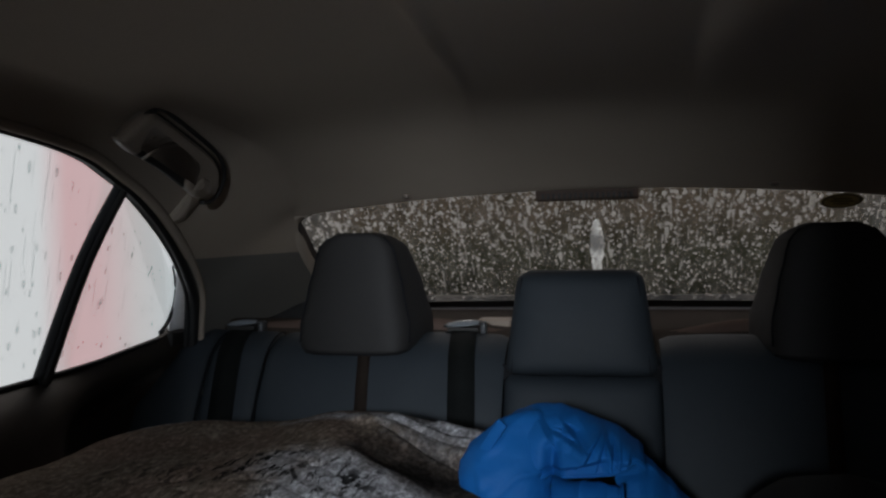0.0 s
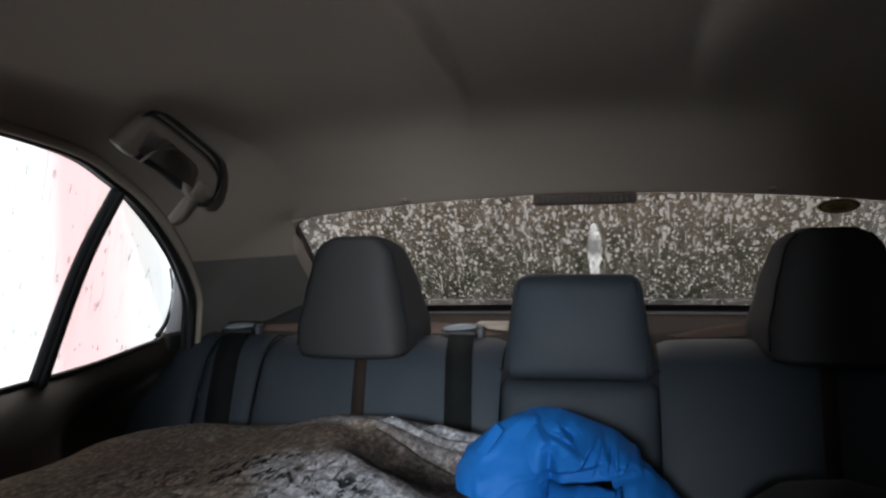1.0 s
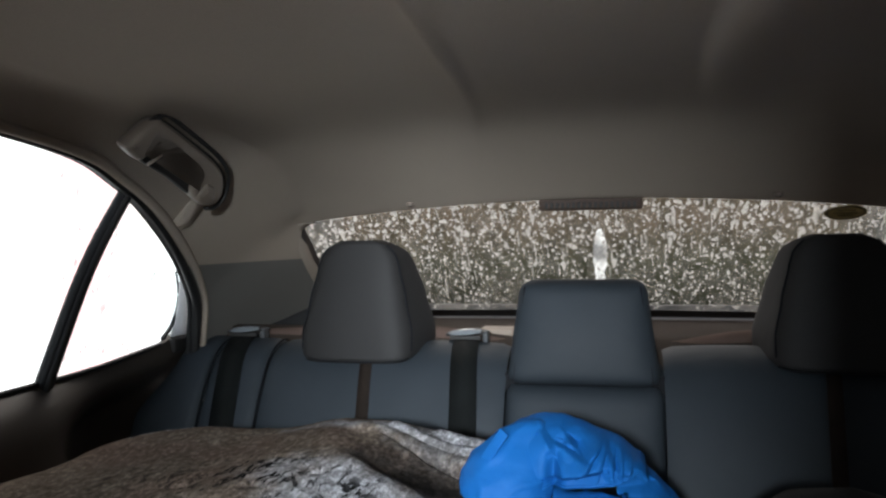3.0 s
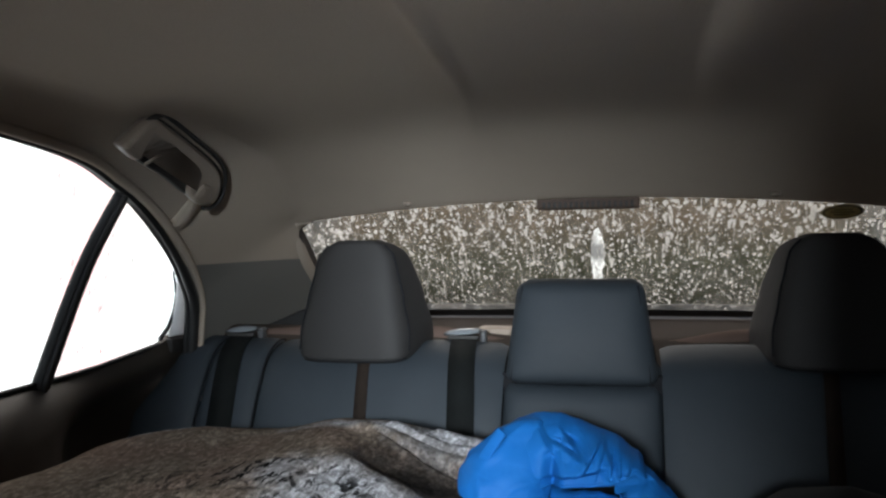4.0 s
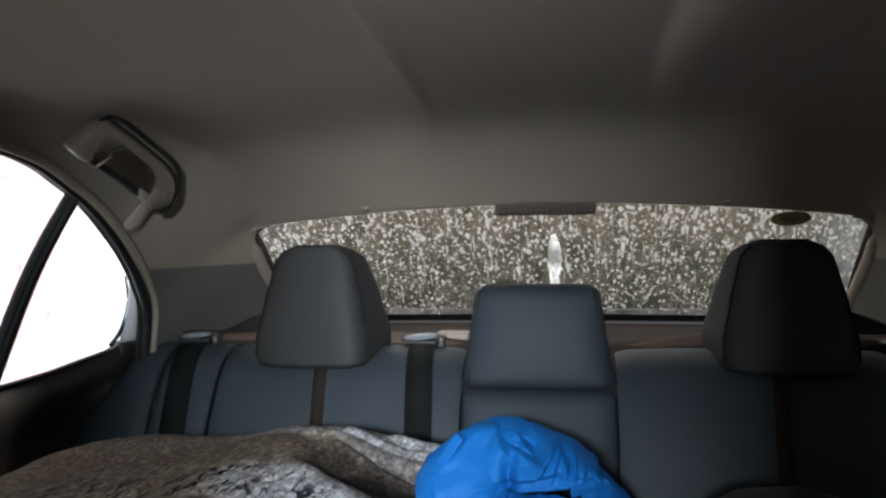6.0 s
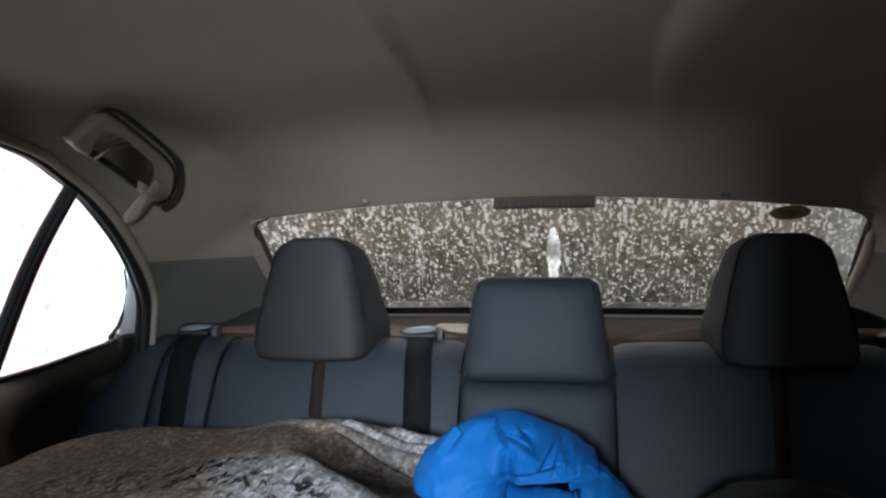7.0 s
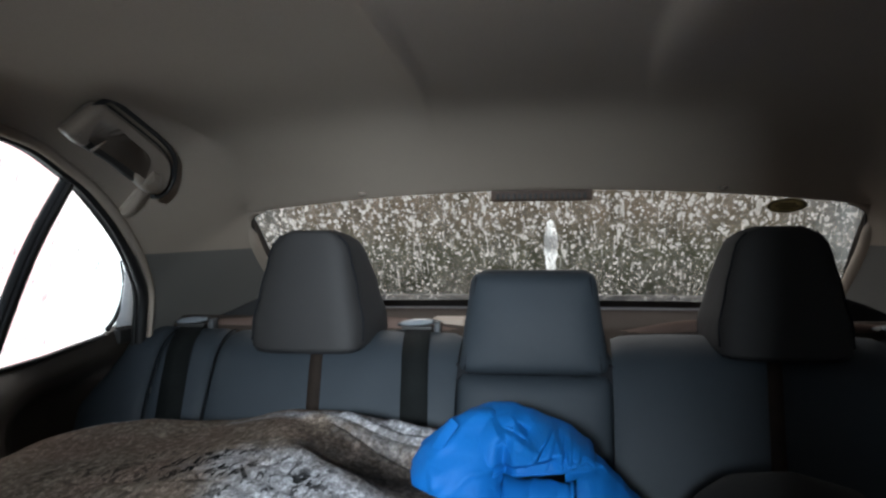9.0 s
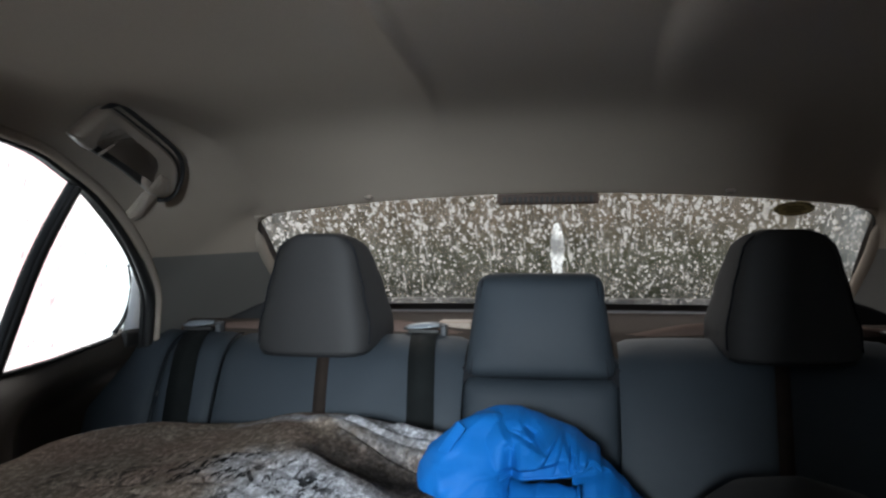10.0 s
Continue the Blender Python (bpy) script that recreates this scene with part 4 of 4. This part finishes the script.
for s in (-1, 1):
    a, b = sorted((s * 0.539, s * (0.124 if s < 0 else 0.121)))
    part("backrest_panel", back_panel(a, b), LEATHER, bench)
    a, b = sorted((s * 0.541, s * 0.644))
    part("inner_bolster", back_panel(a, b, 0.005, 0.005, n=12), LEATHER, bench)
    a, b = sorted((s * 0.646, s * 0.715))
    part("side_bolster", back_panel(a, b, 0.008, 0.006, n=14, flare=0.065), LEATHER, bench)
    for xx in (0.540, 0.645):
        bm = strip_down_face(s * xx, s * xx, 0.0022, 0.6, 0.0035)
        part("seam", bm, PIPING, bench)
    part("tether_strip", strip_down_face(s * 0.371, s * 0.343, 0.021, 0.70, 0.0075, 0.955), TAB, bench, "brown woven strip below the headrest")
    headrest(s * 0.370, bench)


def centre_block(z0, z1, w0, w1, front, lean, depth, puff, n=24, r=0.020):
    rings = []
    for i in range(n + 1):
        s = i / n
        e = min(s, 1 - s) * (z1 - z0)
        inset = r - math.sqrt(max(0.0, r * r - max(0.0, r - e) ** 2))
        w, d = w0 + (w1 - w0) * s - inset * 0.7, depth - inset
        y = front + lean * s
        rr = []
        for k in range(40):
            a = 2 * math.pi * k / 40
            c, q = math.cos(a), math.sin(a)
            px, py = math.copysign(abs(c) ** 0.35, c), math.copysign(abs(q) ** 0.35, q)
            bulge = puff * (1 - abs(px) ** 3) * math.sin(math.pi * s) if q < 0 else 0
            rr.append(Vector((-0.002 + px * w, y + depth + py * d - bulge, z0 + (z1 - z0) * s)))
        rings.append(rr)
    return loft(rings)


block = part("centre_headrest", centre_block(0.9400, 1.101, 0.119, 0.098, 1.181, 0.024, 0.055, 0.010), LEATHER, bench)
for s in (-1, 1):
    part("piping", tube([Vector((-0.002 + s * 0.893 * (0.119 - 0.021 * i / 20), 1.181 + 0.024 * i / 20 + 0.0062, 0.939 + 0.162 * i / 20)) for i in range(1, 20)], 0.0012, 6), PIPING, block)
# dark block stands in for the shadow between the two cushions
part("gap_shade", rounded_box((0.250, 0.10, 0.030), 0.003, at=(-0.002, 1.276, 0.938)), PIPING, bench, "dark block painted as the shade between headrest and armrest")
part("folding_armrest", centre_block(0.45, 0.9360, 0.1265, 0.1225, 1.030, 0.170, 0.06, 0.012, 40, 0.010), LEATHER, bench)
part("centre_backing", rounded_box((0.25, 0.12, 0.46), 0.03, at=(0, 1.285, 0.74)), LEATHER, bench)
cush = grid(lambda i, j: Vector((-0.68 + 1.36 * i, 0.50 + 0.56 * j, 0.50 - 0.03 * j + 0.02 * (1 - abs(2 * i - 1) ** 6) * (1 - abs(2 * j - 1) ** 4) - 0.18 * max(0.0, 0.12 - j))), 40, 20)
part("seat_cushion", cush, LEATHER, bench)
part("cushion_base", rounded_box((1.34, 0.54, 0.24), 0.02, at=(0, 0.79, 0.36)), DARK, bench)
to_bench(bench)


def seat_belt(x_top, x_low, label, sgn=1):
    b = thing("seat_belt", label, "seat belt", (x_top, 1.30, 0.99), group="rear seat belts")
    inv = Matrix.Translation((-x_top, -1.30, -0.99))

    def put(n, bm, mat, lab=""):
        bmesh.ops.transform(bm, matrix=inv, verts=bm.verts)
        return part(n, bm, mat, b, lab)

    put("webbing", strip_down_face(x_top, x_low, 0.044, 0.62, 0.0085, 1.0), BELT, "black woven webbing")
    # a hooded guide: a lens-shaped hood above a slot
    rings = []
    for i in range(15):
        s = i / 14
        half = 0.0125 * math.sin(math.pi * (0.06 + 0.88 * s)) ** 0.6
        rings.append([Vector((x_top - 0.036 + 0.072 * s, 1.312 + 0.016 * math.cos(a), 1.0065 + 0.004 * sgn * (s - 0.5) + half * math.sin(a) * (0.75 if math.sin(a) > 0 else 0.35))) for a in [2 * math.pi * k / 14 for k in range(14)]])
    put("guide_hood", loft(rings), DARK, "dark plastic guide hood")
    # plate coloured pale to imitate the bright reflection on the guide
    plate = [[Vector((x_top - 0.030 + 0.056 * s, 1.2925 - 0.004 * math.sin(math.pi * s), 1.0085 + 0.004 * sgn * (s - 0.5) + r * 0.0056 * math.sin(math.pi * (0.08 + 0.84 * s)) ** 0.7)) + Vector((0, 0.006 * (r + 1), 0)) for r in (-0.55, -0.2, 0.2, 0.6, 1.0)] for s in [i / 12 for i in range(13)]]
    put("guide_plate", loft(plate, closed=False), BEZEL, "glossy plate, pale grey to paint the windscreen's reflection").modifiers.new("thickness", "SOLIDIFY").thickness = 0.002
    put("guide_slot", rounded_box((0.054, 0.012, 0.007), 0.002, at=(x_top, 1.293, 1.001)), DARK)
    put("guide_foot", rounded_box((0.010, 0.022, 0.021), 0.004, at=(x_top + 0.033, 1.308, 1.002)), HINGE, "dark grey plastic foot")


seat_belt(-0.618, -0.584, "black seat belt through a grey guide beside the door")
seat_belt(-0.203, -0.176, "black centre seat belt through a grey guide on the backrest")
seat_belt(0.570, 0.560, "black seat belt in the shade beside the far door")

# ---- loose things on the bench ----
CREST = [(-0.78, 0.70), (-0.71, 0.815), (-0.66, 0.868), (-0.606, 0.902), (-0.567, 0.914), (-0.50, 0.924), (-0.461, 0.929), (-0.367, 0.937), (-0.282, 0.948), (-0.207, 0.945), (-0.14, 0.934), (-0.088, 0.928), (-0.03, 0.895), (0.05, 0.84), (0.15, 0.80), (0.24, 0.72)]
CREST_CURVE = spline([(x, 0, z) for x, z in CREST], 120)


def crest(x):
    for a, b in zip(CREST_CURVE, CREST_CURVE[1:]):
        if x <= b.x:
            return a.z + (b.z - a.z) * (x - a.x) / max(1e-6, b.x - a.x)
    return CREST[-1][1]


def ridge(x, y, ax, ay, bx, by, width, height):
    """A soft fold along the line from a to b."""
    dx, dy = bx - ax, by - ay
    k = max(0.0, min(1.0, ((x - ax) * dx + (y - ay) * dy) / (dx * dx + dy * dy)))
    d = math.hypot(x - ax - k * dx, y - ay - k * dy)
    return height * math.exp(-(d / width) ** 2)


def blanket_z(x, y):
    z = crest(x) - 0.010
    if y > 0.85:
        z -= 2.2 * (y - 0.85) ** 2 + 14.0 * max(0.0, y - 0.93) ** 2
    else:
        z -= 0.10 * (0.85 - y) ** 2 + 4.0 * max(0.0, 0.45 - y) ** 2
    # hollow under a long fold, and pleats running to the jacket
    hollow = math.exp(-(((x + 0.155) / 0.070) ** 2 + ((y - 0.765) / 0.050) ** 2))
    z -= 0.018 * hollow
    z += ridge(x, y, -0.250, 0.80, -0.210, 0.722, 0.018, 0.004) + ridge(x, y, -0.210, 0.722, -0.12, 0.680, 0.018, 0.004)
    z += ridge(x, y, -0.235, 0.845, -0.085, 0.80, 0.012, 0.007)
    z += ridge(x, y, -0.20, 0.860, -0.07, 0.818, 0.008, 0.007)
    z += ridge(x, y, -0.15, 0.885, -0.06, 0.845, 0.008, 0.005)
    z -= ridge(x, y, -0.17, 0.860, -0.07, 0.832, 0.005, 0.008)
    z -= ridge(x, y, -0.21, 0.835, -0.09, 0.785, 0.005, 0.006)
    z -= ridge(x, y, -0.34, 0.735, -0.25, 0.72, 0.008, 0.004)
    for ax, ay, bx, by, w, h in ((-0.285, 0.705, -0.205, 0.668, 0.006, 0.006), (-0.290, 0.652, -0.215, 0.612, 0.006, 0.006), (-0.255, 0.750, -0.215, 0.722, 0.006, 0.005), (-0.330, 0.690, -0.285, 0.672, 0.006, 0.006),
                                (-0.240, 0.648, -0.185, 0.628, 0.005, 0.005), (-0.395, 0.662, -0.345, 0.640, 0.006, 0.006), (-0.350, 0.755, -0.300, 0.735, 0.005, 0.004)):
        z -= ridge(x, y, ax, ay, bx, by, w, 0.3 * h)
    z -= 0.016 * smoothstep(-0.165, -0.085, x) * (1 - smoothstep(0.765, 0.835, y))
    v = Vector((x, y, 0))
    z += 0.008 * noise.noise(v * 7.0) + 0.0018 * noise.noise(v * 19.0 + Vector((3, 1, 0)))
    z += 0.0009 * noise.noise(Vector((x * 60.0, y * 22.0, 1.7))) - 0.03 * max(0.0, noise.noise(Vector((x * 42.0 + 5, y * 50.0, 4.1))) - 0.25) * math.exp(-((x + 0.31) / 0.10) ** 2 - ((y - 0.67) / 0.07) ** 2)
    return z + 0.0006 * noise.noise(v * 160.0)


def blanket():
    base = Vector((-0.3, 0.75, 0.5))
    top = thing("fleece_blanket", "brown-grey mottled fleece blanket heaped over the rear bench", "blanket", base)
    bm = grid(lambda i, j: Vector((-0.78 + 1.02 * i, 0.20 + 0.88 * j, blanket_z(-0.78 + 1.02 * i, 0.20 + 0.88 * j))) - base, 320, 270)
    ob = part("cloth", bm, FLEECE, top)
    m = ob.modifiers.new("thickness", "SOLIDIFY")
    m.thickness, m.offset = 0.008, -1.0
    # pile: short bent fibres, combed in patches
    rng = random.Random(21)
    verts, faces = [], []
    for i in range(110000):
        x, y = rng.uniform(-0.72, 0.06), rng.uniform(0.52, 0.97)
        z = blanket_z(x, y) - 0.0005
        lean = 2.5 * noise.noise(Vector((x * 9, y * 9, 7.3))) + rng.uniform(-0.9, 0.9)
        out = Vector((math.cos(lean) * 0.9, math.sin(lean) * 0.9, rng.uniform(0.5, 1.1))).normalized()
        length, wide = rng.uniform(0.0018, 0.0048), rng.uniform(0.00025, 0.0005)
        across = out.cross(Vector((0, 0, 1))).normalized() * wide
        p = Vector((x, y, z)) - base
        k = len(verts)
        verts += [p - across, p + across, p + out * length]
        faces.append((k, k + 1, k + 2))
    me = bpy.data.meshes.new("pile_fibres")
    me.from_pydata(verts, [], faces)
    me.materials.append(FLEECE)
    f = new("pile_fibres", me)
    f.parent = top
    tagged(f, "short brushed pile", kind="stuff")


blanket()
pile = bmesh.new()
loft([ring((-0.27, 0.72, z), (1, 0, 0), (0, 1, 0), 0.40 * w, 0.26 * w, 28, 3.0) for z, w in ((0.49, 0.96), (0.52, 1.0), (0.66, 0.97), (0.72, 0.90), (0.76, 0.75))], bm=pile)
tagged(part("cushion_pile", pile, BAG), "dark stuffed bundle under the blanket on the seat", "bundle")


def cloth_part(name, p, base, parent, material, label=""):
    nx, ny, _ = p.shape
    me = bpy.data.meshes.new(name)
    me.from_pydata([tuple(v) for v in (p.reshape(-1, 3) - np.array(base))], [], [(i * ny + j, (i + 1) * ny + j, (i + 1) * ny + j + 1, i * ny + j + 1) for i in range(nx - 1) for j in range(ny - 1)])
    me.materials.append(material)
    me.polygons.foreach_set("use_smooth", [True] * len(me.polygons))
    ob = new(name, me)
    ob.parent = parent
    m = ob.modifiers.new("thickness", "SOLIDIFY")
    m.thickness, m.offset = 0.0018, 0.0
    m = ob.modifiers.new("smooth", "SUBSURF")
    m.levels = m.render_levels = 1
    if label:
        tagged(ob, label)
    return ob


def crease(p, freq, seed):
    return 1 - abs(noise.noise(Vector((p[0] * freq[0], p[1] * freq[1], p[2] * freq[2])) + Vector((seed, seed * 0.7, 0)))) * 2


def jacket():
    base = Vector((0.01, 0.79, 0.80))
    top = thing("blue_jacket", "crumpled bright blue nylon jacket lying on the blanket", "jacket", base)
    crown_z = [(-0.075, 0.945), (-0.0675, 0.957), (-0.049, 0.969), (-0.031, 0.975), (-0.0195, 0.9765), (-0.005, 0.9762), (0.010, 0.971), (0.030, 0.9645), (0.0505, 0.956), (0.0735, 0.940), (0.080, 0.932)]
    hem_z = [(-0.075, 0.900), (-0.013, 0.916), (0.020, 0.919), (0.045, 0.922), (0.058, 0.927), (0.070, 0.933), (0.080, 0.925)]
    # sharp folds as (from, to, half width, height): gathers below the crown, a pinched peak, and the long fold above the hem
    folds = [((-0.0104, 0.9577), (0.0215, 0.945), 0.0030, -0.0035), ((0.001, 0.963), (0.020, 0.947), 0.0030, -0.0035), ((0.000, 0.957), (0.012, 0.9535), 0.0040, 0.0030),
             ((0.036, 0.960), (0.020, 0.936), 0.0045, 0.0050), ((0.036, 0.960), (0.0505, 0.933), 0.0040, 0.0040), ((0.044, 0.955), (0.036, 0.934), 0.0050, -0.0030),
             ((0.055, 0.952), (0.055, 0.930), 0.0035, 0.0035), ((0.050, 0.950), (0.048, 0.930), 0.0030, -0.0030), ((0.042, 0.9386), (-0.013, 0.926), 0.0065, 0.0045),
             ((0.066, 0.944), (0.062, 0.930), 0.0030, 0.0025), ((-0.030, 0.972), (-0.012, 0.950), 0.0060, 0.0035)]
    nu, nv = 190, 100
    p = np.zeros((nu, nv, 3))
    for i in range(nu):
        x = -0.074 + 0.153 * i / (nu - 1)
        zt, zh = along(crown_z, x), along(hem_z, x)
        for j in range(nv):
            v = j / (nv - 1)
            if v < 0.3:
                a = (0.3 - v) / 0.3
                y, z = 0.820 + 0.060 * a, zt - 0.050 * a * a
            else:
                a = (v - 0.3) / 0.7
                y = 0.820 - 0.060 * math.sin(0.5 * math.pi * min(1.0, 1.15 * a)) + 0.012 * smoothstep(0.055, 0.080, x)
                z = zt + (zh - zt) * a ** 1.5
            lift = 0.0
            for (ax, az), (bx, bz), w, h in folds:
                k = max(0.0, min(1.0, ((x - ax) * (bx - ax) + (z - az) * (bz - az)) / ((bx - ax) ** 2 + (bz - az) ** 2)))
                d = math.hypot(x - ax - k * (bx - ax), z - az - k * (bz - az))
                side = (x - ax) * (bz - az) - (z - az) * (bx - ax)
                reach = 3.4 * w if side * h * (bz - az) < 0 else 0.75 * w
                lift += 3.0 * h * max(0.0, 1 - d / reach) * (1 - 0.6 * abs(2 * k - 1) ** 3)
            lift += 0.0018 * noise.noise(Vector((x * 55, y * 40, z * 45)))
            lift -= 0.016 * math.exp(-((x + 0.010) / 0.007) ** 2) * smoothstep(0.955, 0.935, z)
            wave = 0.0012 * noise.noise(Vector((x * 45, 3.0, v * 4)))
            p[i, j] = (x, y - lift * (1.0 if v > 0.25 else 0.3), z + wave)
    body = cloth_part("body_panel", p, base, top, NYLON)
    hem = [Vector(v) - base for v in p[:, -1]]
    part("hem", tube(hem, 0.0022, 6), NYLON, body, "stitched hem")

    # sleeve: a fat limp tube standing on its cuff, with soft folds
    rings = []
    for i in range(61):
        z = 0.795 + 0.179 * i / 60
        cx = along([(0.79, -0.050), (0.87, -0.0575), (0.907, -0.0615), (0.925, -0.061), (0.94, -0.056), (0.962, -0.044), (0.976, -0.032)], z)
        w = along([(0.79, 0.0415), (0.87, 0.0425), (0.907, 0.0440), (0.925, 0.0445), (0.94, 0.0405), (0.960, 0.028), (0.970, 0.017), (0.976, 0.004)], z)
        cy = 0.772 + 0.028 * smoothstep(0.90, 0.98, z)
        row = []
        for k in range(72):
            a = 2 * math.pi * k / 72
            c, q = math.cos(a), math.sin(a)
            v = Vector((cx + w * math.copysign(abs(c) ** 0.8, c), cy + w * 0.78 * q, z))
            f = crease((v.x, v.y, v.z + 0.8 * v.x), (17, 17, 26), 2.3)
            g = crease((v.x - 0.6 * v.z, v.y, v.z), (40, 40, 22), 8.1)
            v += Vector((c, q, 0)) * (0.0045 * max(0.0, f) ** 3 - 0.002 + 0.0045 * max(0.0, g) ** 6) * min(1.0, w / 0.03) * (0.35 if c < -0.4 else 1.0)
            row.append(v - base)
        rings.append(row)
    sleeve = part("sleeve", loft(rings), NYLON, top)
    tab = rounded_box((0.012, 0.0024, 0.036), 0.001, segments=2)
    up, out = Vector((0.57, 0.0, 0.82)), Vector((-0.42, -0.86, 0.29)).normalized()
    side_axis = up.cross(out).normalized()
    turn = Matrix((side_axis, -out, side_axis.cross(-out))).transposed().to_4x4()
    bmesh.ops.transform(tab, matrix=Matrix.Translation(Vector((-0.0685, 0.7600, 0.9545)) - base) @ turn, verts=tab.verts)
    part("cuff_tab", tab, NYLON, sleeve, "stitched fastening tab")

    # the lower sleeve end that sticks out under the body
    rings = []
    for i in range(41):
        s = i / 40
        c0 = Vector((-0.012 + 0.070 * s, 0.780 - 0.032 * s ** 0.6, 0.884 + 0.006 * s))
        r = 0.0275 * (1 - 0.08 * s) * math.sqrt(max(0.02, 1 - max(0.0, (s - 0.90) / 0.10) ** 2 * 0.55))
        row = []
        for k in range(40):
            a = 2 * math.pi * k / 40
            v = c0 + Vector((0, math.cos(a) * r, math.sin(a) * r * 0.92))
            v += Vector((0, math.cos(a), math.sin(a))) * 0.0035 * max(0.0, crease((v.x, v.y, v.z), (36, 18, 18), 5.0)) ** 2
            row.append(v - base)
        rings.append(row)
    low = part("under_sleeve", loft(rings), NYLON, top)
    part("cuff", tube(ring(Vector((0.057, 0.748, 0.890)) - base, (0, 1, 0), (0, 0, 1), 0.0262, 0.0245, 24) + [Vector((0.057, 0.748 + 0.0262, 0.890)) - base], 0.0022, 6, up=(1, 0, 0)), NYLON, low)

    # the tail of the other side, sliding down towards the seat
    edge_z = [(0.050, 0.944), (0.0735, 0.934), (0.085, 0.922), (0.107, 0.899), (0.124, 0.881), (0.165, 0.835), (0.20, 0.80)]
    tucks = [((0.062, 0.933), (0.094, 0.905), 0.006, 0.006), ((0.082, 0.912), (0.106, 0.887), 0.004, -0.005), ((0.054, 0.9035), (0.090, 0.9045), 0.003, -0.006), ((0.075, 0.922), (0.100, 0.893), 0.004, 0.004)]
    tail = np.zeros((70, 50, 3))
    for i in range(70):
        x = 0.050 + 0.150 * i / 69
        for j in range(50):
            v = j / 49
            z = along(edge_z, x) - 0.085 * v ** 1.4 + (0.02 * (0.2 - v) if v < 0.2 else 0.0) - (0.06 * (0.25 - v) if v < 0.25 else 0.0)
            y = 0.872 - 0.075 * math.sin(0.5 * math.pi * v) + 0.0016 * noise.noise(Vector((x * 60, 2.0, z * 50)))
            for (ax, az), (bx, bz), w, h in tucks:
                k = max(0.0, min(1.0, ((x - ax) * (bx - ax) + (z - az) * (bz - az)) / ((bx - ax) ** 2 + (bz - az) ** 2)))
                y -= h * max(0.0, 1 - math.hypot(x - ax - k * (bx - ax), z - az - k * (bz - az)) / (1.6 * w))
            tail[i, j] = (x, y, z)
    cloth_part("lower_panel", tail, base, top, NYLON)
    fill = bmesh.new()
    loft([ring((0.05 - 0.01, 0.03, z), (1, 0, 0), (0, 1, 0), 0.10 * w, 0.055 * w, 24, 2.6) for z, w in ((0.0, 0.98), (0.03, 1.0), (0.055, 0.9), (0.07, 0.6))], bm=fill)
    part("lining", fill, NYLON, top)


jacket()


def dark_bag():
    base = Vector((0.27, 0.80, 0.49))
    rings = []
    for i in range(25):
        s = i / 24
        w = math.sqrt(max(0.0, 1 - max(0.0, (s - 0.55) / 0.45) ** 2.2)) * 0.14 + 0.004
        r = ring((0, 0, 0.43 * s), (1, 0, 0), (0, 1, 0), w, w * 0.85, 30, 2.4)
        rings.append([p + p.normalized() * 0.006 * noise.noise(p * 14) for p in r])
    ob = part("soft_bag", loft(rings), BAG)
    ob.location = base
    tagged(ob, "dark soft round-topped bag standing on the rear bench", "bag")


dark_bag()

# a bright gap in the distance behind the car
gap_rim = [(-0.32 + (0.135 + 0.08 * noise.noise(Vector((3.0 * math.cos(a), 7.0 * math.sin(a), 2.0)))) * math.cos(a), 16.1, 1.02 + 0.56 * math.sin(a)) for a in [2 * math.pi * k / 40 for k in range(40)]]
plane("backdrop_4", gap_rim, GAP_GLOW, "bright vertical gap of daylight in the distance", "backdrop")


def side_drops():
    """Rain drops and runs on the panes of the lit door."""
    rng = random.Random(9)
    bm = bmesh.new()
    out = Vector((-0.93, 0, 0.36)).normalized()
    down = Vector((-0.36, 0.25, -0.93)).normalized()
    across = Vector((0, 1, 0))
    for i in range(330):
        y, h = rng.uniform(0.55, 1.16), rng.random()
        top = along([(0.5, 1.29), (0.81, 1.275), (0.96, 1.235), (1.14, 1.13), (1.22, 1.05)], y)
        z = 0.99 + (top - 0.99) * h
        x = -(0.730 - 0.095 * max(0.0, (z - 0.94) / 0.34) ** 1.15) - 0.003
        w = 0.0009 + 0.0038 * rng.random() ** 3.0
        drop_shape(bm, Vector((x, y, z)), across, down, out, w, w * rng.uniform(1.2, 2.2), w * 0.10, rng, 9, rng.choice((0, 0, 0.6)))
    for i in range(60):
        y, h = rng.uniform(0.55, 1.10), rng.uniform(0.3, 1.0)
        top = along([(0.5, 1.29), (0.81, 1.275), (0.96, 1.235), (1.14, 1.13), (1.22, 1.05)], y)
        z = 0.99 + (top - 0.99) * h
        x = -(0.730 - 0.095 * max(0.0, (z - 0.94) / 0.34) ** 1.15) - 0.003
        w = rng.uniform(0.0006, 0.0012)
        drop_shape(bm, Vector((x, y, z)), across, down, out, w, rng.uniform(0.012, 0.035), w * 0.1, rng, 9, 0.4)
    d = bpy.data.objects["door_1"]
    bmesh.ops.translate(bm, vec=-d.location, verts=bm.verts)
    tagged(part("rain_drops", bm, RAIN, d, "clear rain drops on the pane"), kind="stuff")


side_drops()
